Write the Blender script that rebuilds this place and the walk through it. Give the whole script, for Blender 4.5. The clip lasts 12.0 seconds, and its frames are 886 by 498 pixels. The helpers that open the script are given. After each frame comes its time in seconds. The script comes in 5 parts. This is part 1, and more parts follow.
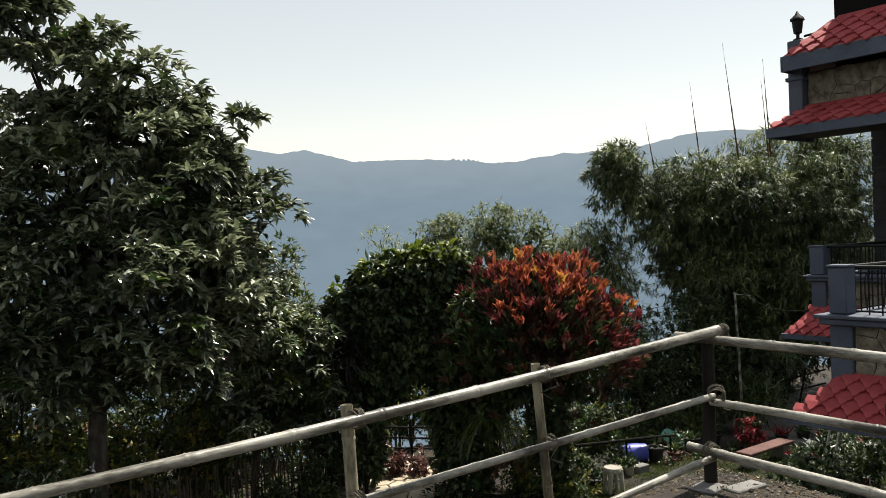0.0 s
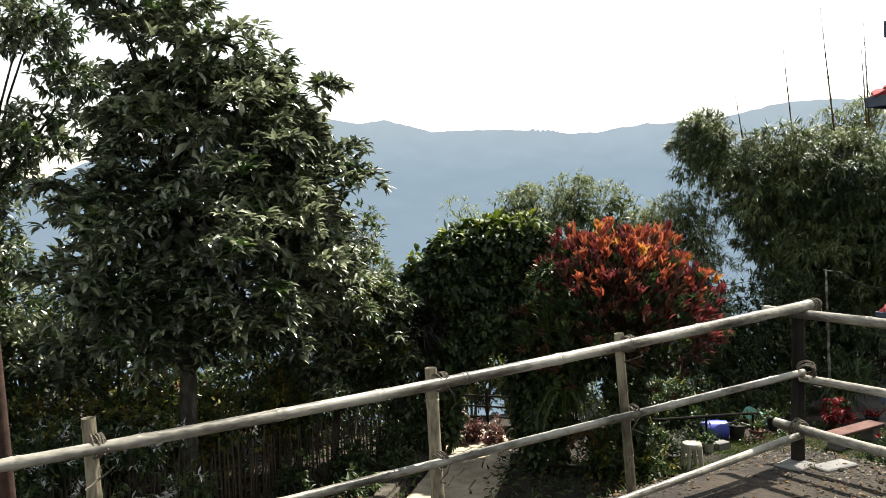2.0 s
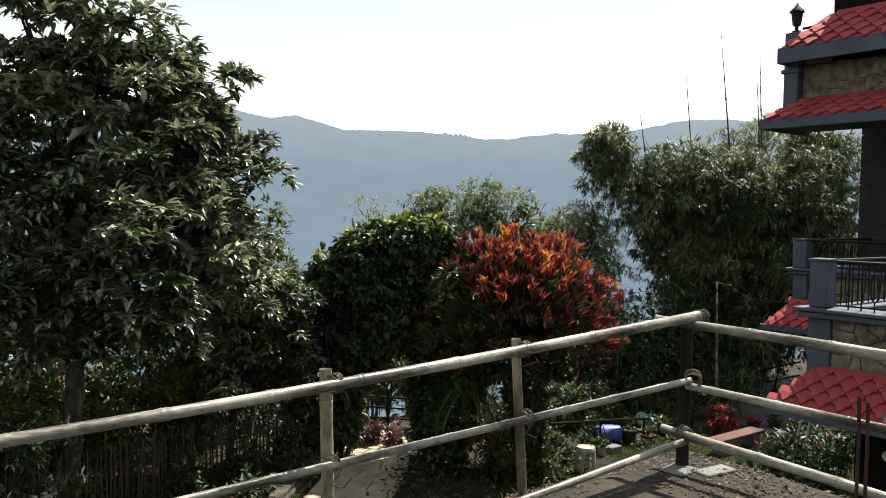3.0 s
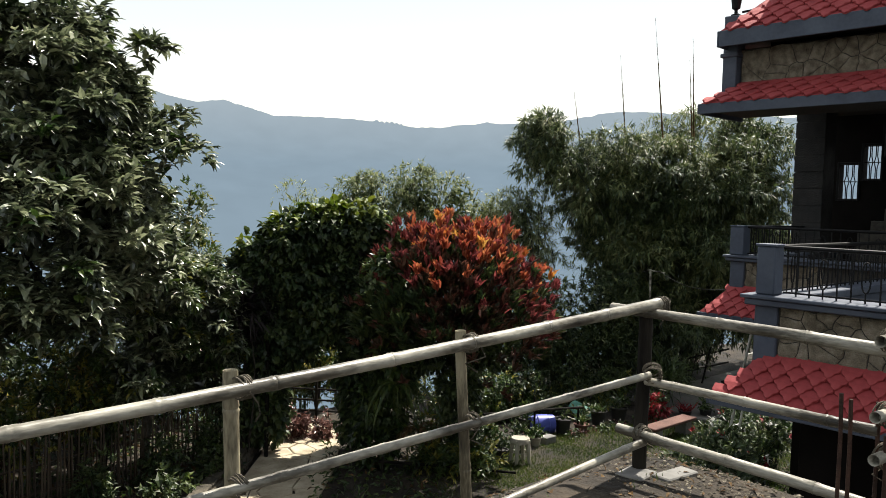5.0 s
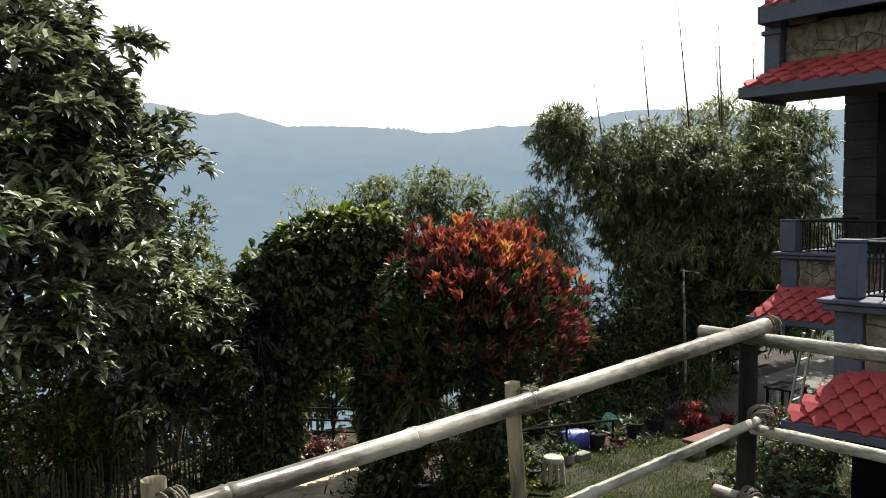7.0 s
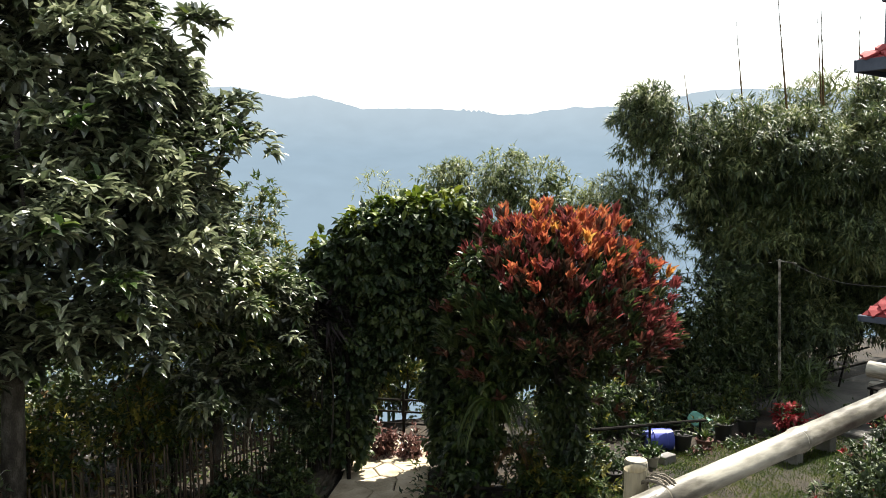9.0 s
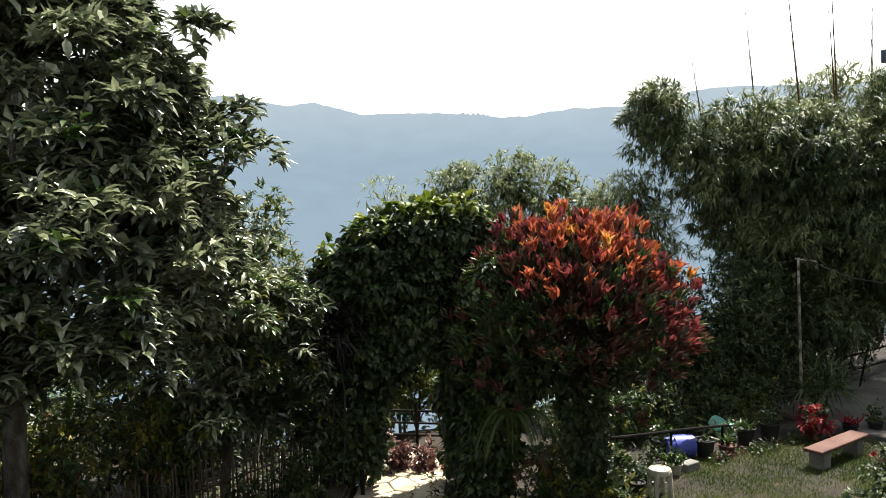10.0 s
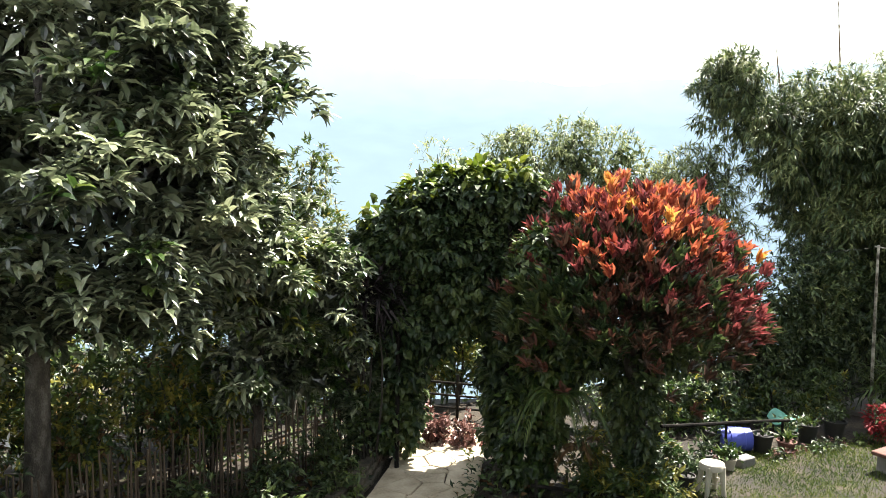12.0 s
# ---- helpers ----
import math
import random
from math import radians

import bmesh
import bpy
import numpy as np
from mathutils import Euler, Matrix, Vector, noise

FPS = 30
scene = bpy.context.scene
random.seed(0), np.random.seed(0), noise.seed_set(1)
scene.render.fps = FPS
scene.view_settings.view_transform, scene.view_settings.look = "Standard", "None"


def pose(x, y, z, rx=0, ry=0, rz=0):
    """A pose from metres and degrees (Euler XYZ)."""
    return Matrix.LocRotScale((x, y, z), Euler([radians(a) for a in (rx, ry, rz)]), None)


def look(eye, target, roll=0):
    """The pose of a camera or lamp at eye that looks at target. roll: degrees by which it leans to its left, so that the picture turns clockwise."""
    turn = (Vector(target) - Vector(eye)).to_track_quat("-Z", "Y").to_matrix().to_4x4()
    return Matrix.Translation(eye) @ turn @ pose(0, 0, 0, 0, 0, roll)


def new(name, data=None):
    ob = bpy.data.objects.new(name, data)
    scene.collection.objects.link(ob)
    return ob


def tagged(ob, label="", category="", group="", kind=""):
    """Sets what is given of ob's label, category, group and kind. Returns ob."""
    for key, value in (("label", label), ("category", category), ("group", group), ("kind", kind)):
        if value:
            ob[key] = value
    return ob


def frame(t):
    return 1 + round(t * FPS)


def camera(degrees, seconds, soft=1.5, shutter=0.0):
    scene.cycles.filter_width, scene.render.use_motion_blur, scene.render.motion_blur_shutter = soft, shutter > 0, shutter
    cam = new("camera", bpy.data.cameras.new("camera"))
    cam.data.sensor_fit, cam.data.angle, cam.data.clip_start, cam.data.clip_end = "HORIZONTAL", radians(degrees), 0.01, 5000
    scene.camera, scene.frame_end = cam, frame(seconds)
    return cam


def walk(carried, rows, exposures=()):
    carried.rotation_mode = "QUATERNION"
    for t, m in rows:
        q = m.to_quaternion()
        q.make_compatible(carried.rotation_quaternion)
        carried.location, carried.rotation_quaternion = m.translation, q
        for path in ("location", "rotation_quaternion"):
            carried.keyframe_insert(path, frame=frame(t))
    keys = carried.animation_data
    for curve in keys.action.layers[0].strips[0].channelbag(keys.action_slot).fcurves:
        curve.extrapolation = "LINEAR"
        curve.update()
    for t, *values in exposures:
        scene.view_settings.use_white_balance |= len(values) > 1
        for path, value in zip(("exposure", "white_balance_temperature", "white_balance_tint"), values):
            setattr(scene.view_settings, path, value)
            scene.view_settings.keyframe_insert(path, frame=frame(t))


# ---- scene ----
cam = camera(57.8, 12.0, 0.75)
EXPOSURES = [(0, 0.87), (0.7, 0.99), (1.5, 1.46), (2.5, 1.3), (3.2, 1.09), (4.8, 1.07), (5.1, 1.22), (5.5, 2.0), (6.0, 1.4), (6.7, 1.25), (8.5, 1.27), (9.0, 1.64), (9.5, 1.86), (10.0, 1.52), (10.6, 2.02), (11.4, 2.2), (12, 2.52)]
PATH = [
    (0, (0.266, 0.188, 1.352), (1.466, 1.788, 1.33), -2.1),
    (0.5, (0.246, 0.191, 1.352), (1.307, 1.885, 1.296), -1.3),
    (1, (0.214, 0.204, 1.328), (1.162, 1.963, 1.24), -1.4),
    (1.5, (0.201, 0.202, 1.326), (1.109, 1.981, 1.228), -1.8),
    (2, (0.229, 0.192, 1.336), (1.267, 1.899, 1.247), -1.4),
    (2.5, (0.274, 0.188, 1.329), (1.442, 1.811, 1.263), -0.1),
    (3, (0.268, 0.195, 1.337), (1.494, 1.773, 1.25), 1.1),
    (4.8, (0.481, 0.568, 1.285), (1.835, 2.038, 1.203), 1.7),
    (5, (0.6, 0.632, 1.267), (1.956, 2.097, 1.155), 1.6),
    (5.5, (0.725, 0.812, 1.243), (2.142, 2.22, 1.146), 1.3),
    (6, (0.845, 1.076, 1.255), (2.303, 2.443, 1.168), 0.5),
    (6.5, (1.079, 1.282, 1.211), (2.451, 2.736, 1.137), -0.09),
    (6.7, (1.146, 1.324, 1.225), (2.485, 2.807, 1.13), 0.1),
    (8.3, (1.446, 1.774, 1.269), (2.755, 3.283, 1.177), -1.4),
    (8.5, (1.485, 1.788, 1.276), (2.737, 3.344, 1.175), -0.93),
    (8.7, (1.557, 1.855, 1.29), (2.773, 3.439, 1.168), -0.5),
    (9, (1.65, 1.938, 1.292), (2.832, 3.544, 1.148), -0.19),
    (9.5, (1.685, 2.119, 1.295), (2.871, 3.724, 1.163), -0.74),
    (10, (1.754, 2.322, 1.304), (2.933, 3.933, 1.17), -1.5),
    (10.5, (1.903, 2.445, 1.261), (2.998, 4.113, 1.129), -1.0),
    (11, (2.129, 2.627, 1.3), (3.199, 4.31, 1.154), -0.1),
    (11.5, (2.157, 2.7, 1.252), (3.217, 4.388, 1.091), 1.2),
    (12, (2.215, 2.79, 1.262), (3.274, 4.473, 1.045), 1.1),
]
walk(cam, [(t, look(eye, target, roll)) for t, eye, target, roll in PATH], EXPOSURES)

# ---- world, sun ----
SUN_AZ, SUN_EL = 80.0, 58.0          # degrees, from +y towards +x
world = bpy.data.worlds.new("world")
scene.world = world
world.use_nodes = True
wn, wl = world.node_tree.nodes, world.node_tree.links
bg = wn["Background"]
sky = wn.new("ShaderNodeTexSky")
sky.sky_type, sky.sun_disc = "NISHITA", False
sky.sun_elevation, sky.sun_rotation = radians(SUN_EL), radians(SUN_AZ)
sky.air_density, sky.dust_density, sky.ozone_density = 1.0, 0.0, 1.0
whiten = wn.new("ShaderNodeMix")
whiten.data_type, whiten.blend_type = "RGBA", "MULTIPLY"
whiten.inputs[0].default_value = 1.0
whiten.inputs[7].default_value = (1.42, 1.03, 0.73, 1)
haze = wn.new("ShaderNodeMix")
haze.data_type = "RGBA"
haze.inputs[0].default_value = 0.45
haze.inputs[7].default_value = (4.6, 4.7, 4.6, 1)
wl.new(sky.outputs[0], whiten.inputs[6])
wl.new(whiten.outputs[2], haze.inputs[6])
wl.new(haze.outputs[2], bg.inputs[0])
bg.inputs[1].default_value = 0.102
sun = new("sun", bpy.data.lights.new("sun", "SUN"))
sun.data.energy, sun.data.angle, sun.data.color = 5.0, radians(1.0), (1.0, 0.94, 0.84)
a, e = radians(SUN_AZ), radians(SUN_EL)
sun.matrix_world = look((0, 0, 40), (-math.sin(a) * math.cos(e), -math.cos(a) * math.cos(e), 40 - math.sin(e)))


# ---- materials ----
def material(name, colours, rough=0.7, scale=6.0, bump=0.3, spec=0.4, metal=0.0, island=0.0, through_light=0.0, stretch=(1, 1, 1), detail=6.0, fine=None, coat=0.0):
    """A surface with two scales of noise: colours is two or three tones; island varies each loose piece; through_light lets leaves glow from behind."""
    m = bpy.data.materials.new(name)
    m.use_nodes = True
    n, l = m.node_tree.nodes, m.node_tree.links
    p = n["Principled BSDF"]
    p.inputs["Roughness"].default_value, p.inputs["Metallic"].default_value = rough, metal
    p.inputs["Specular IOR Level"].default_value = spec
    if coat:
        p.inputs["Coat Weight"].default_value, p.inputs["Coat Roughness"].default_value = coat, 0.25
    tc, mp = n.new("ShaderNodeTexCoord"), n.new("ShaderNodeMapping")
    mp.inputs["Scale"].default_value = stretch
    l.new(tc.outputs["Object"], mp.inputs[0])
    big, small = n.new("ShaderNodeTexNoise"), n.new("ShaderNodeTexNoise")
    big.inputs["Scale"].default_value, big.inputs["Detail"].default_value = scale, detail
    small.inputs["Scale"].default_value, small.inputs["Detail"].default_value = (fine or scale * 9), 4.0
    l.new(mp.outputs[0], big.inputs[0])
    l.new(mp.outputs[0], small.inputs[0])
    add = n.new("ShaderNodeMath")
    add.operation = "MULTIPLY_ADD"
    l.new(small.outputs["Fac"], add.inputs[0])
    add.inputs[1].default_value = 0.35
    l.new(big.outputs["Fac"], add.inputs[2])
    fac = add.outputs[0]
    if island:
        geo, ma = n.new("ShaderNodeNewGeometry"), n.new("ShaderNodeMath")
        ma.operation = "MULTIPLY_ADD"
        l.new(geo.outputs["Random Per Island"], ma.inputs[0])
        ma.inputs[1].default_value = island
        l.new(fac, ma.inputs[2])
        sub = n.new("ShaderNodeMath")
        sub.operation = "SUBTRACT"
        l.new(ma.outputs[0], sub.inputs[0])
        sub.inputs[1].default_value = island / 2
        fac = sub.outputs[0]
    ramp = n.new("ShaderNodeValToRGB")
    el = ramp.color_ramp.elements
    lo, hi = 0.42, 0.92
    el[0].position, el[1].position = lo, hi
    el[0].color, el[1].color = (*colours[0], 1), (*colours[-1], 1)
    for k, c in enumerate(colours[1:-1]):
        x = el.new(lo + (hi - lo) * (k + 1) / (len(colours) - 1))
        x.color = (*c, 1)
    l.new(fac, ramp.inputs[0])
    l.new(ramp.outputs[0], p.inputs["Base Color"])
    if bump:
        b = n.new("ShaderNodeBump")
        b.inputs["Strength"].default_value, b.inputs["Distance"].default_value = bump, 0.02
        l.new(small.outputs["Fac"], b.inputs["Height"])
        l.new(b.outputs[0], p.inputs["Normal"])
    if through_light:
        tr, mix = n.new("ShaderNodeBsdfTranslucent"), n.new("ShaderNodeMixShader")
        l.new(ramp.outputs[0], tr.inputs[0])
        mix.inputs[0].default_value = through_light
        l.new(p.outputs[0], mix.inputs[1])
        l.new(tr.outputs[0], mix.inputs[2])
        l.new(mix.outputs[0], n["Material Output"].inputs[0])
    return m


def leaf_material(name, colours, rough=0.42, spec=0.5, through_light=0.25):
    return material(name, colours, rough=rough, scale=0.9, bump=0.0, spec=spec, island=0.55, through_light=through_light, fine=14)


BAMBOO_TONES = [(0.012, 0.010, 0.007), (0.085, 0.076, 0.058), (0.27, 0.255, 0.21), (0.39, 0.37, 0.31)]
M_BAMBOO = material("weathered_bamboo", BAMBOO_TONES, 0.38, 4.0, 0.12, stretch=(0.6, 2.0, 2.0), fine=36)
M_BAMBOO_Y = material("weathered_bamboo_cross", BAMBOO_TONES, 0.42, 5.0, 0.2, stretch=(2.2, 0.45, 2.2), fine=50)
M_BAMBOO_UP = material("weathered_bamboo_upright", [(0.014, 0.011, 0.007), (0.085, 0.072, 0.046), (0.25, 0.22, 0.15), (0.34, 0.3, 0.21)], 0.45, 5.0, 0.2, stretch=(2.2, 2.2, 0.45), fine=50)
M_OLD_WOOD = material("dark_weathered_wood", [(0.0025, 0.002, 0.0018), (0.007, 0.006, 0.005), (0.022, 0.019, 0.015)], 0.9, 5.0, 0.6, spec=0.15, stretch=(1, 1, 0.2))
M_ROPE = material("grey_jute_rope", [(0.06, 0.051, 0.036), (0.18, 0.156, 0.12)], 0.95, 20, 0.8)
M_TREE_LEAF = leaf_material("dark_glossy_leaf", [(0.017, 0.026, 0.012), (0.1, 0.125, 0.064), (0.29, 0.315, 0.185)], 0.34, 1.0, 0.28)
M_SHRUB_LEAF = leaf_material("bright_shrub_leaf", [(0.018, 0.042, 0.0084), (0.042, 0.078, 0.015), (0.09, 0.12, 0.024)], 0.4, 0.5, 0.3)
M_YELLOW_LEAF = leaf_material("yellow_green_leaf", [(0.085, 0.095, 0.016), (0.17, 0.17, 0.026), (0.28, 0.24, 0.05)], 0.5, 0.4, 0.45)
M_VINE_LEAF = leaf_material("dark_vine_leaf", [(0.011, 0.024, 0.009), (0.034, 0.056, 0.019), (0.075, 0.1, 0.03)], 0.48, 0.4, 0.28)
M_VINE_TOP = leaf_material("sunlit_vine_leaf", [(0.0495, 0.0825, 0.00825), (0.0935, 0.132, 0.01375), (0.165, 0.187, 0.022)], 0.5, 0.4, 0.35)
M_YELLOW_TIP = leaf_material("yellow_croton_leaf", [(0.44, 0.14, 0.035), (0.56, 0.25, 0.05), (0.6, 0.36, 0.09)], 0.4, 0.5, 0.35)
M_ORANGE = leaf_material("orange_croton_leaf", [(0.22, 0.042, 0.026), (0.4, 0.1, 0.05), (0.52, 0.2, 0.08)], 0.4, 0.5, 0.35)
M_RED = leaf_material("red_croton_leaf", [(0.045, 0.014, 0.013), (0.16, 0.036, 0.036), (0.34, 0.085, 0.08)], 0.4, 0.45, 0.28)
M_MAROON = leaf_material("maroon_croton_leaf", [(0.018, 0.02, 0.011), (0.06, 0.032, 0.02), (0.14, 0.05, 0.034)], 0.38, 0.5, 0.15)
M_BAMBOO_LEAF = leaf_material("bamboo_leaf", [(0.022, 0.04, 0.014), (0.066, 0.098, 0.034), (0.18, 0.205, 0.075)], 0.45, 0.5, 0.25)
M_BAMBOO_PALE = leaf_material("pale_bamboo_leaf", [(0.1, 0.13, 0.05), (0.17, 0.2, 0.085), (0.27, 0.29, 0.14)], 0.5, 0.4, 0.42)
M_CULM = material("green_bamboo_culm", [(0.012, 0.015, 0.008), (0.024, 0.03, 0.014), (0.045, 0.045, 0.025)], 0.5, 3, 0.1)
M_BARK = material("grey_brown_bark", [(0.018, 0.015, 0.012), (0.06, 0.052, 0.04), (0.16, 0.15, 0.125)], 0.9, 9, 1.0, stretch=(1, 1, 0.55))
M_TWIG = material("dark_twig", [(0.015, 0.0125, 0.01), (0.04, 0.0325, 0.025)], 0.9, 8, 0.5)
M_SOIL = material("brown_soil", [(0.006, 0.005, 0.004), (0.02, 0.015, 0.010), (0.05, 0.037, 0.023)], 0.95, 2.6, 1.0)
M_GRASS = leaf_material("lawn_blade", [(0.018, 0.04, 0.007), (0.05, 0.085, 0.012), (0.115, 0.14, 0.026)], 0.6, 0.3, 0.35)
M_FLAG = material("sandstone_flag", [(0.22, 0.18, 0.12), (0.38, 0.32, 0.23), (0.5, 0.43, 0.32)], 0.85, 3, 0.4)
M_CONCRETE = material("grey_concrete", [(0.088, 0.0825, 0.077), (0.165, 0.1595, 0.1485), (0.231, 0.22, 0.2035)], 0.9, 2, 0.4)
M_BLUE = material("slate_blue_paint", [(0.0372, 0.0465, 0.0682), (0.0558, 0.0682, 0.0961), (0.0744, 0.0899, 0.1209)], 0.6, 2.5, 0.1)
M_STONE = material("rough_wall_stone", [(0.045, 0.038, 0.027), (0.14, 0.12, 0.085), (0.25, 0.22, 0.17)], 0.9, 9, 0.8, island=0.3)
M_MORTAR = material("dark_mortar", [(0.03, 0.027, 0.023), (0.06, 0.055, 0.046)], 0.95, 12, 0.5)
M_TILE = material("red_painted_roof_tile", [(0.19, 0.028, 0.03), (0.28, 0.043, 0.046), (0.33, 0.065, 0.066)], 0.75, 3, 0.2, spec=0.25)
M_SLATE = material("dark_slate_cladding", [(0.0056, 0.0056, 0.0056), (0.014, 0.014, 0.014), (0.0245, 0.0238, 0.0224)], 0.7, 5, 0.5)
# near-black tones hold the shade under the roofs and indoors
M_DARKWALL = material("dark_brown_shaded_wall", [(0.005, 0.0045, 0.004), (0.011, 0.009, 0.008)], 0.9, 3, 0.2, spec=0.1)
M_SOFFIT = material("brown_soffit", [(0.035, 0.0275, 0.0225), (0.06, 0.05, 0.0425)], 0.85, 3, 0.2)
M_IRON = material("black_iron", [(0.003, 0.003, 0.0033), (0.008, 0.008, 0.0085)], 0.6, 10, 0.1, spec=0.2)
M_RUST = material("rusted_iron", [(0.0175, 0.0098, 0.007), (0.042, 0.021, 0.014), (0.077, 0.0385, 0.0245)], 0.9, 8, 0.5)
M_WHITE = material("white_paint", [(0.44, 0.432, 0.4), (0.6, 0.592, 0.56)], 0.7, 5, 0.1)
M_PLASTIC_BLACK = material("black_plastic_pot", [(0.0084, 0.0084, 0.0084), (0.021, 0.0196, 0.0182)], 0.6, 5, 0.1)
M_PLASTIC_BLUE = material("blue_plastic", [(0.048, 0.064, 0.336), (0.08, 0.104, 0.44)], 0.45, 4, 0.05)
M_PLASTIC_GREEN = material("teal_plastic_sheet", [(0.06, 0.204, 0.15), (0.108, 0.288, 0.216)], 0.5, 6, 0.2)
M_THATCH = material("grey_thatch", [(0.02, 0.018, 0.014), (0.055, 0.048, 0.038), (0.095, 0.085, 0.066)], 0.95, 4, 0.9, stretch=(1, 1, 6))
M_CLOTH = material("white_cloth", [(0.132, 0.144, 0.168), (0.27, 0.276, 0.3)], 0.9, 3, 0.3, through_light=0.2)
M_DRY = leaf_material("dry_brown_leaf", [(0.05, 0.0275, 0.0125), (0.1, 0.06, 0.025), (0.16, 0.1, 0.045)], 0.8, 0.2, 0.2)
M_DRACAENA = leaf_material("dark_purple_strap_leaf", [(0.005, 0.004, 0.004), (0.014, 0.010, 0.011), (0.03, 0.023, 0.023)], 0.55, 0.15, 0.1)
M_PINK = leaf_material("pink_brown_leaf", [(0.045, 0.018, 0.016), (0.11, 0.048, 0.04), (0.17, 0.085, 0.068)], 0.6, 0.3, 0.25)
M_PETAL = leaf_material("white_petal", [(0.42, 0.42, 0.385), (0.56, 0.56, 0.532)], 0.7, 0.2, 0.3)
M_CRIMSON = leaf_material("crimson_flower", [(0.11, 0.006, 0.01), (0.19, 0.01, 0.016), (0.25, 0.025, 0.028)], 0.6, 0.3, 0.3)
M_BENCH = material("red_brown_stone_slab", [(0.06, 0.024, 0.018), (0.105, 0.046, 0.034), (0.14, 0.07, 0.053)], 0.8, 4, 0.3)
M_YARD = material("stained_yard_concrete", [(0.05, 0.047, 0.042), (0.10, 0.095, 0.085), (0.15, 0.14, 0.125)], 0.9, 1.3, 0.4)
M_EDGING = material("mossy_dark_stone", [(0.02, 0.018, 0.013), (0.055, 0.047, 0.033), (0.11, 0.095, 0.07)], 0.9, 6, 0.8)
M_PICKET = material("split_bamboo_picket", [(0.013, 0.009, 0.006), (0.04, 0.027, 0.017), (0.11, 0.08, 0.052)], 0.8, 3, 0.4, island=0.5, stretch=(1, 1, 0.3))
M_CREAM = material("cream_plastic", [(0.3, 0.275, 0.22), (0.4, 0.375, 0.315)], 0.5, 5, 0.05)


# ---- mesh helpers ----
class Shape:
    """Gathers vertices and faces, with a material slot for each face."""

    def __init__(self):
        self.v, self.f, self.m, self.n = [], [], [], 0

    def add(self, verts, faces, slot=0):
        self.v.append(np.asarray(verts, float))
        self.f += [tuple(i + self.n for i in q) for q in faces]
        self.m += [slot] * len(faces)
        self.n += len(verts)
        return self

    def box(self, lo, hi, slot=0, bevel=0.006, turn=None):
        """A box with chamfered edges."""
        lo, hi = np.array(lo, float), np.array(hi, float)
        c, h = (lo + hi) / 2, (hi - lo) / 2
        b = min(bevel, *(h * 0.4))
        vs, ids = [], {}
        for sx in (-1, 1):
            for sy in (-1, 1):
                for sz in (-1, 1):
                    for ax in range(3):
                        p = np.array([sx, sy, sz]) * (h - b)
                        p[ax] = (sx, sy, sz)[ax] * h[ax]
                        ids[sx, sy, sz, ax] = len(vs)
                        vs.append(p)
        fs = []
        for ax in range(3):
            o = [i for i in range(3) if i != ax]
            for s in (-1, 1):
                q = []
                for u, w in ((-1, -1), (1, -1), (1, 1), (-1, 1)):
                    k = [0, 0, 0]
                    k[ax], k[o[0]], k[o[1]] = s, u, w
                    q.append(ids[(*k, ax)])
                fs.append(q)
            for u in (-1, 1):
                for w in (-1, 1):
                    k1, k2 = [0, 0, 0], [0, 0, 0]
                    k1[ax], k2[ax] = -1, 1
                    k1[o[0]] = k2[o[0]] = u
                    k1[o[1]] = k2[o[1]] = w
                    fs.append([ids[(*k1, o[0])], ids[(*k2, o[0])], ids[(*k2, o[1])], ids[(*k1, o[1])]])
        for sx in (-1, 1):
            for sy in (-1, 1):
                for sz in (-1, 1):
                    fs.append([ids[sx, sy, sz, 0], ids[sx, sy, sz, 1], ids[sx, sy, sz, 2]])
        vs = np.array(vs)
        if turn is not None:
            vs = vs @ np.array(turn.to_3x3()).T
        return self.add(vs + c, fs, slot)

    def tube(self, points, radii, sides=8, slot=0, caps=True):
        """A round tube along points."""
        pts = np.asarray(points, float)
        rad = np.broadcast_to(np.asarray(radii, float), (len(pts),))
        tan = np.gradient(pts, axis=0)
        tan /= np.linalg.norm(tan, axis=1)[:, None] + 1e-9
        ref = np.array([0, 0, 1.0]) if abs(tan[:, 2]).mean() < 0.8 else np.array([1.0, 0, 0])
        u = np.cross(tan, ref)
        u /= np.linalg.norm(u, axis=1)[:, None] + 1e-9
        w = np.cross(tan, u)
        ang = np.linspace(0, 2 * np.pi, sides, endpoint=False)
        ring = u[:, None] * np.cos(ang)[None, :, None] + w[:, None] * np.sin(ang)[None, :, None]
        vs = (pts[:, None] + ring * rad[:, None, None]).reshape(-1, 3)
        fs = []
        for i in range(len(pts) - 1):
            for j in range(sides):
                k = (j + 1) % sides
                fs.append((i * sides + j, i * sides + k, (i + 1) * sides + k, (i + 1) * sides + j))
        if caps:
            fs.append(tuple(range(sides))[::-1])
            fs.append(tuple((len(pts) - 1) * sides + j for j in range(sides)))
        return self.add(vs, fs, slot)

    def lathe(self, base, profile, sides=20, slot=0):
        """A turned body from (radius, height) pairs above base."""
        ang = np.linspace(0, 2 * np.pi, sides, endpoint=False)
        vs = np.concatenate([np.c_[r * np.cos(ang), r * np.sin(ang), np.full(sides, z)] for r, z in profile]) + np.array(base)
        fs = [(i * sides + j, i * sides + (j + 1) % sides, (i + 1) * sides + (j + 1) % sides, (i + 1) * sides + j) for i in range(len(profile) - 1) for j in range(sides)]
        return self.add(vs, fs, slot)

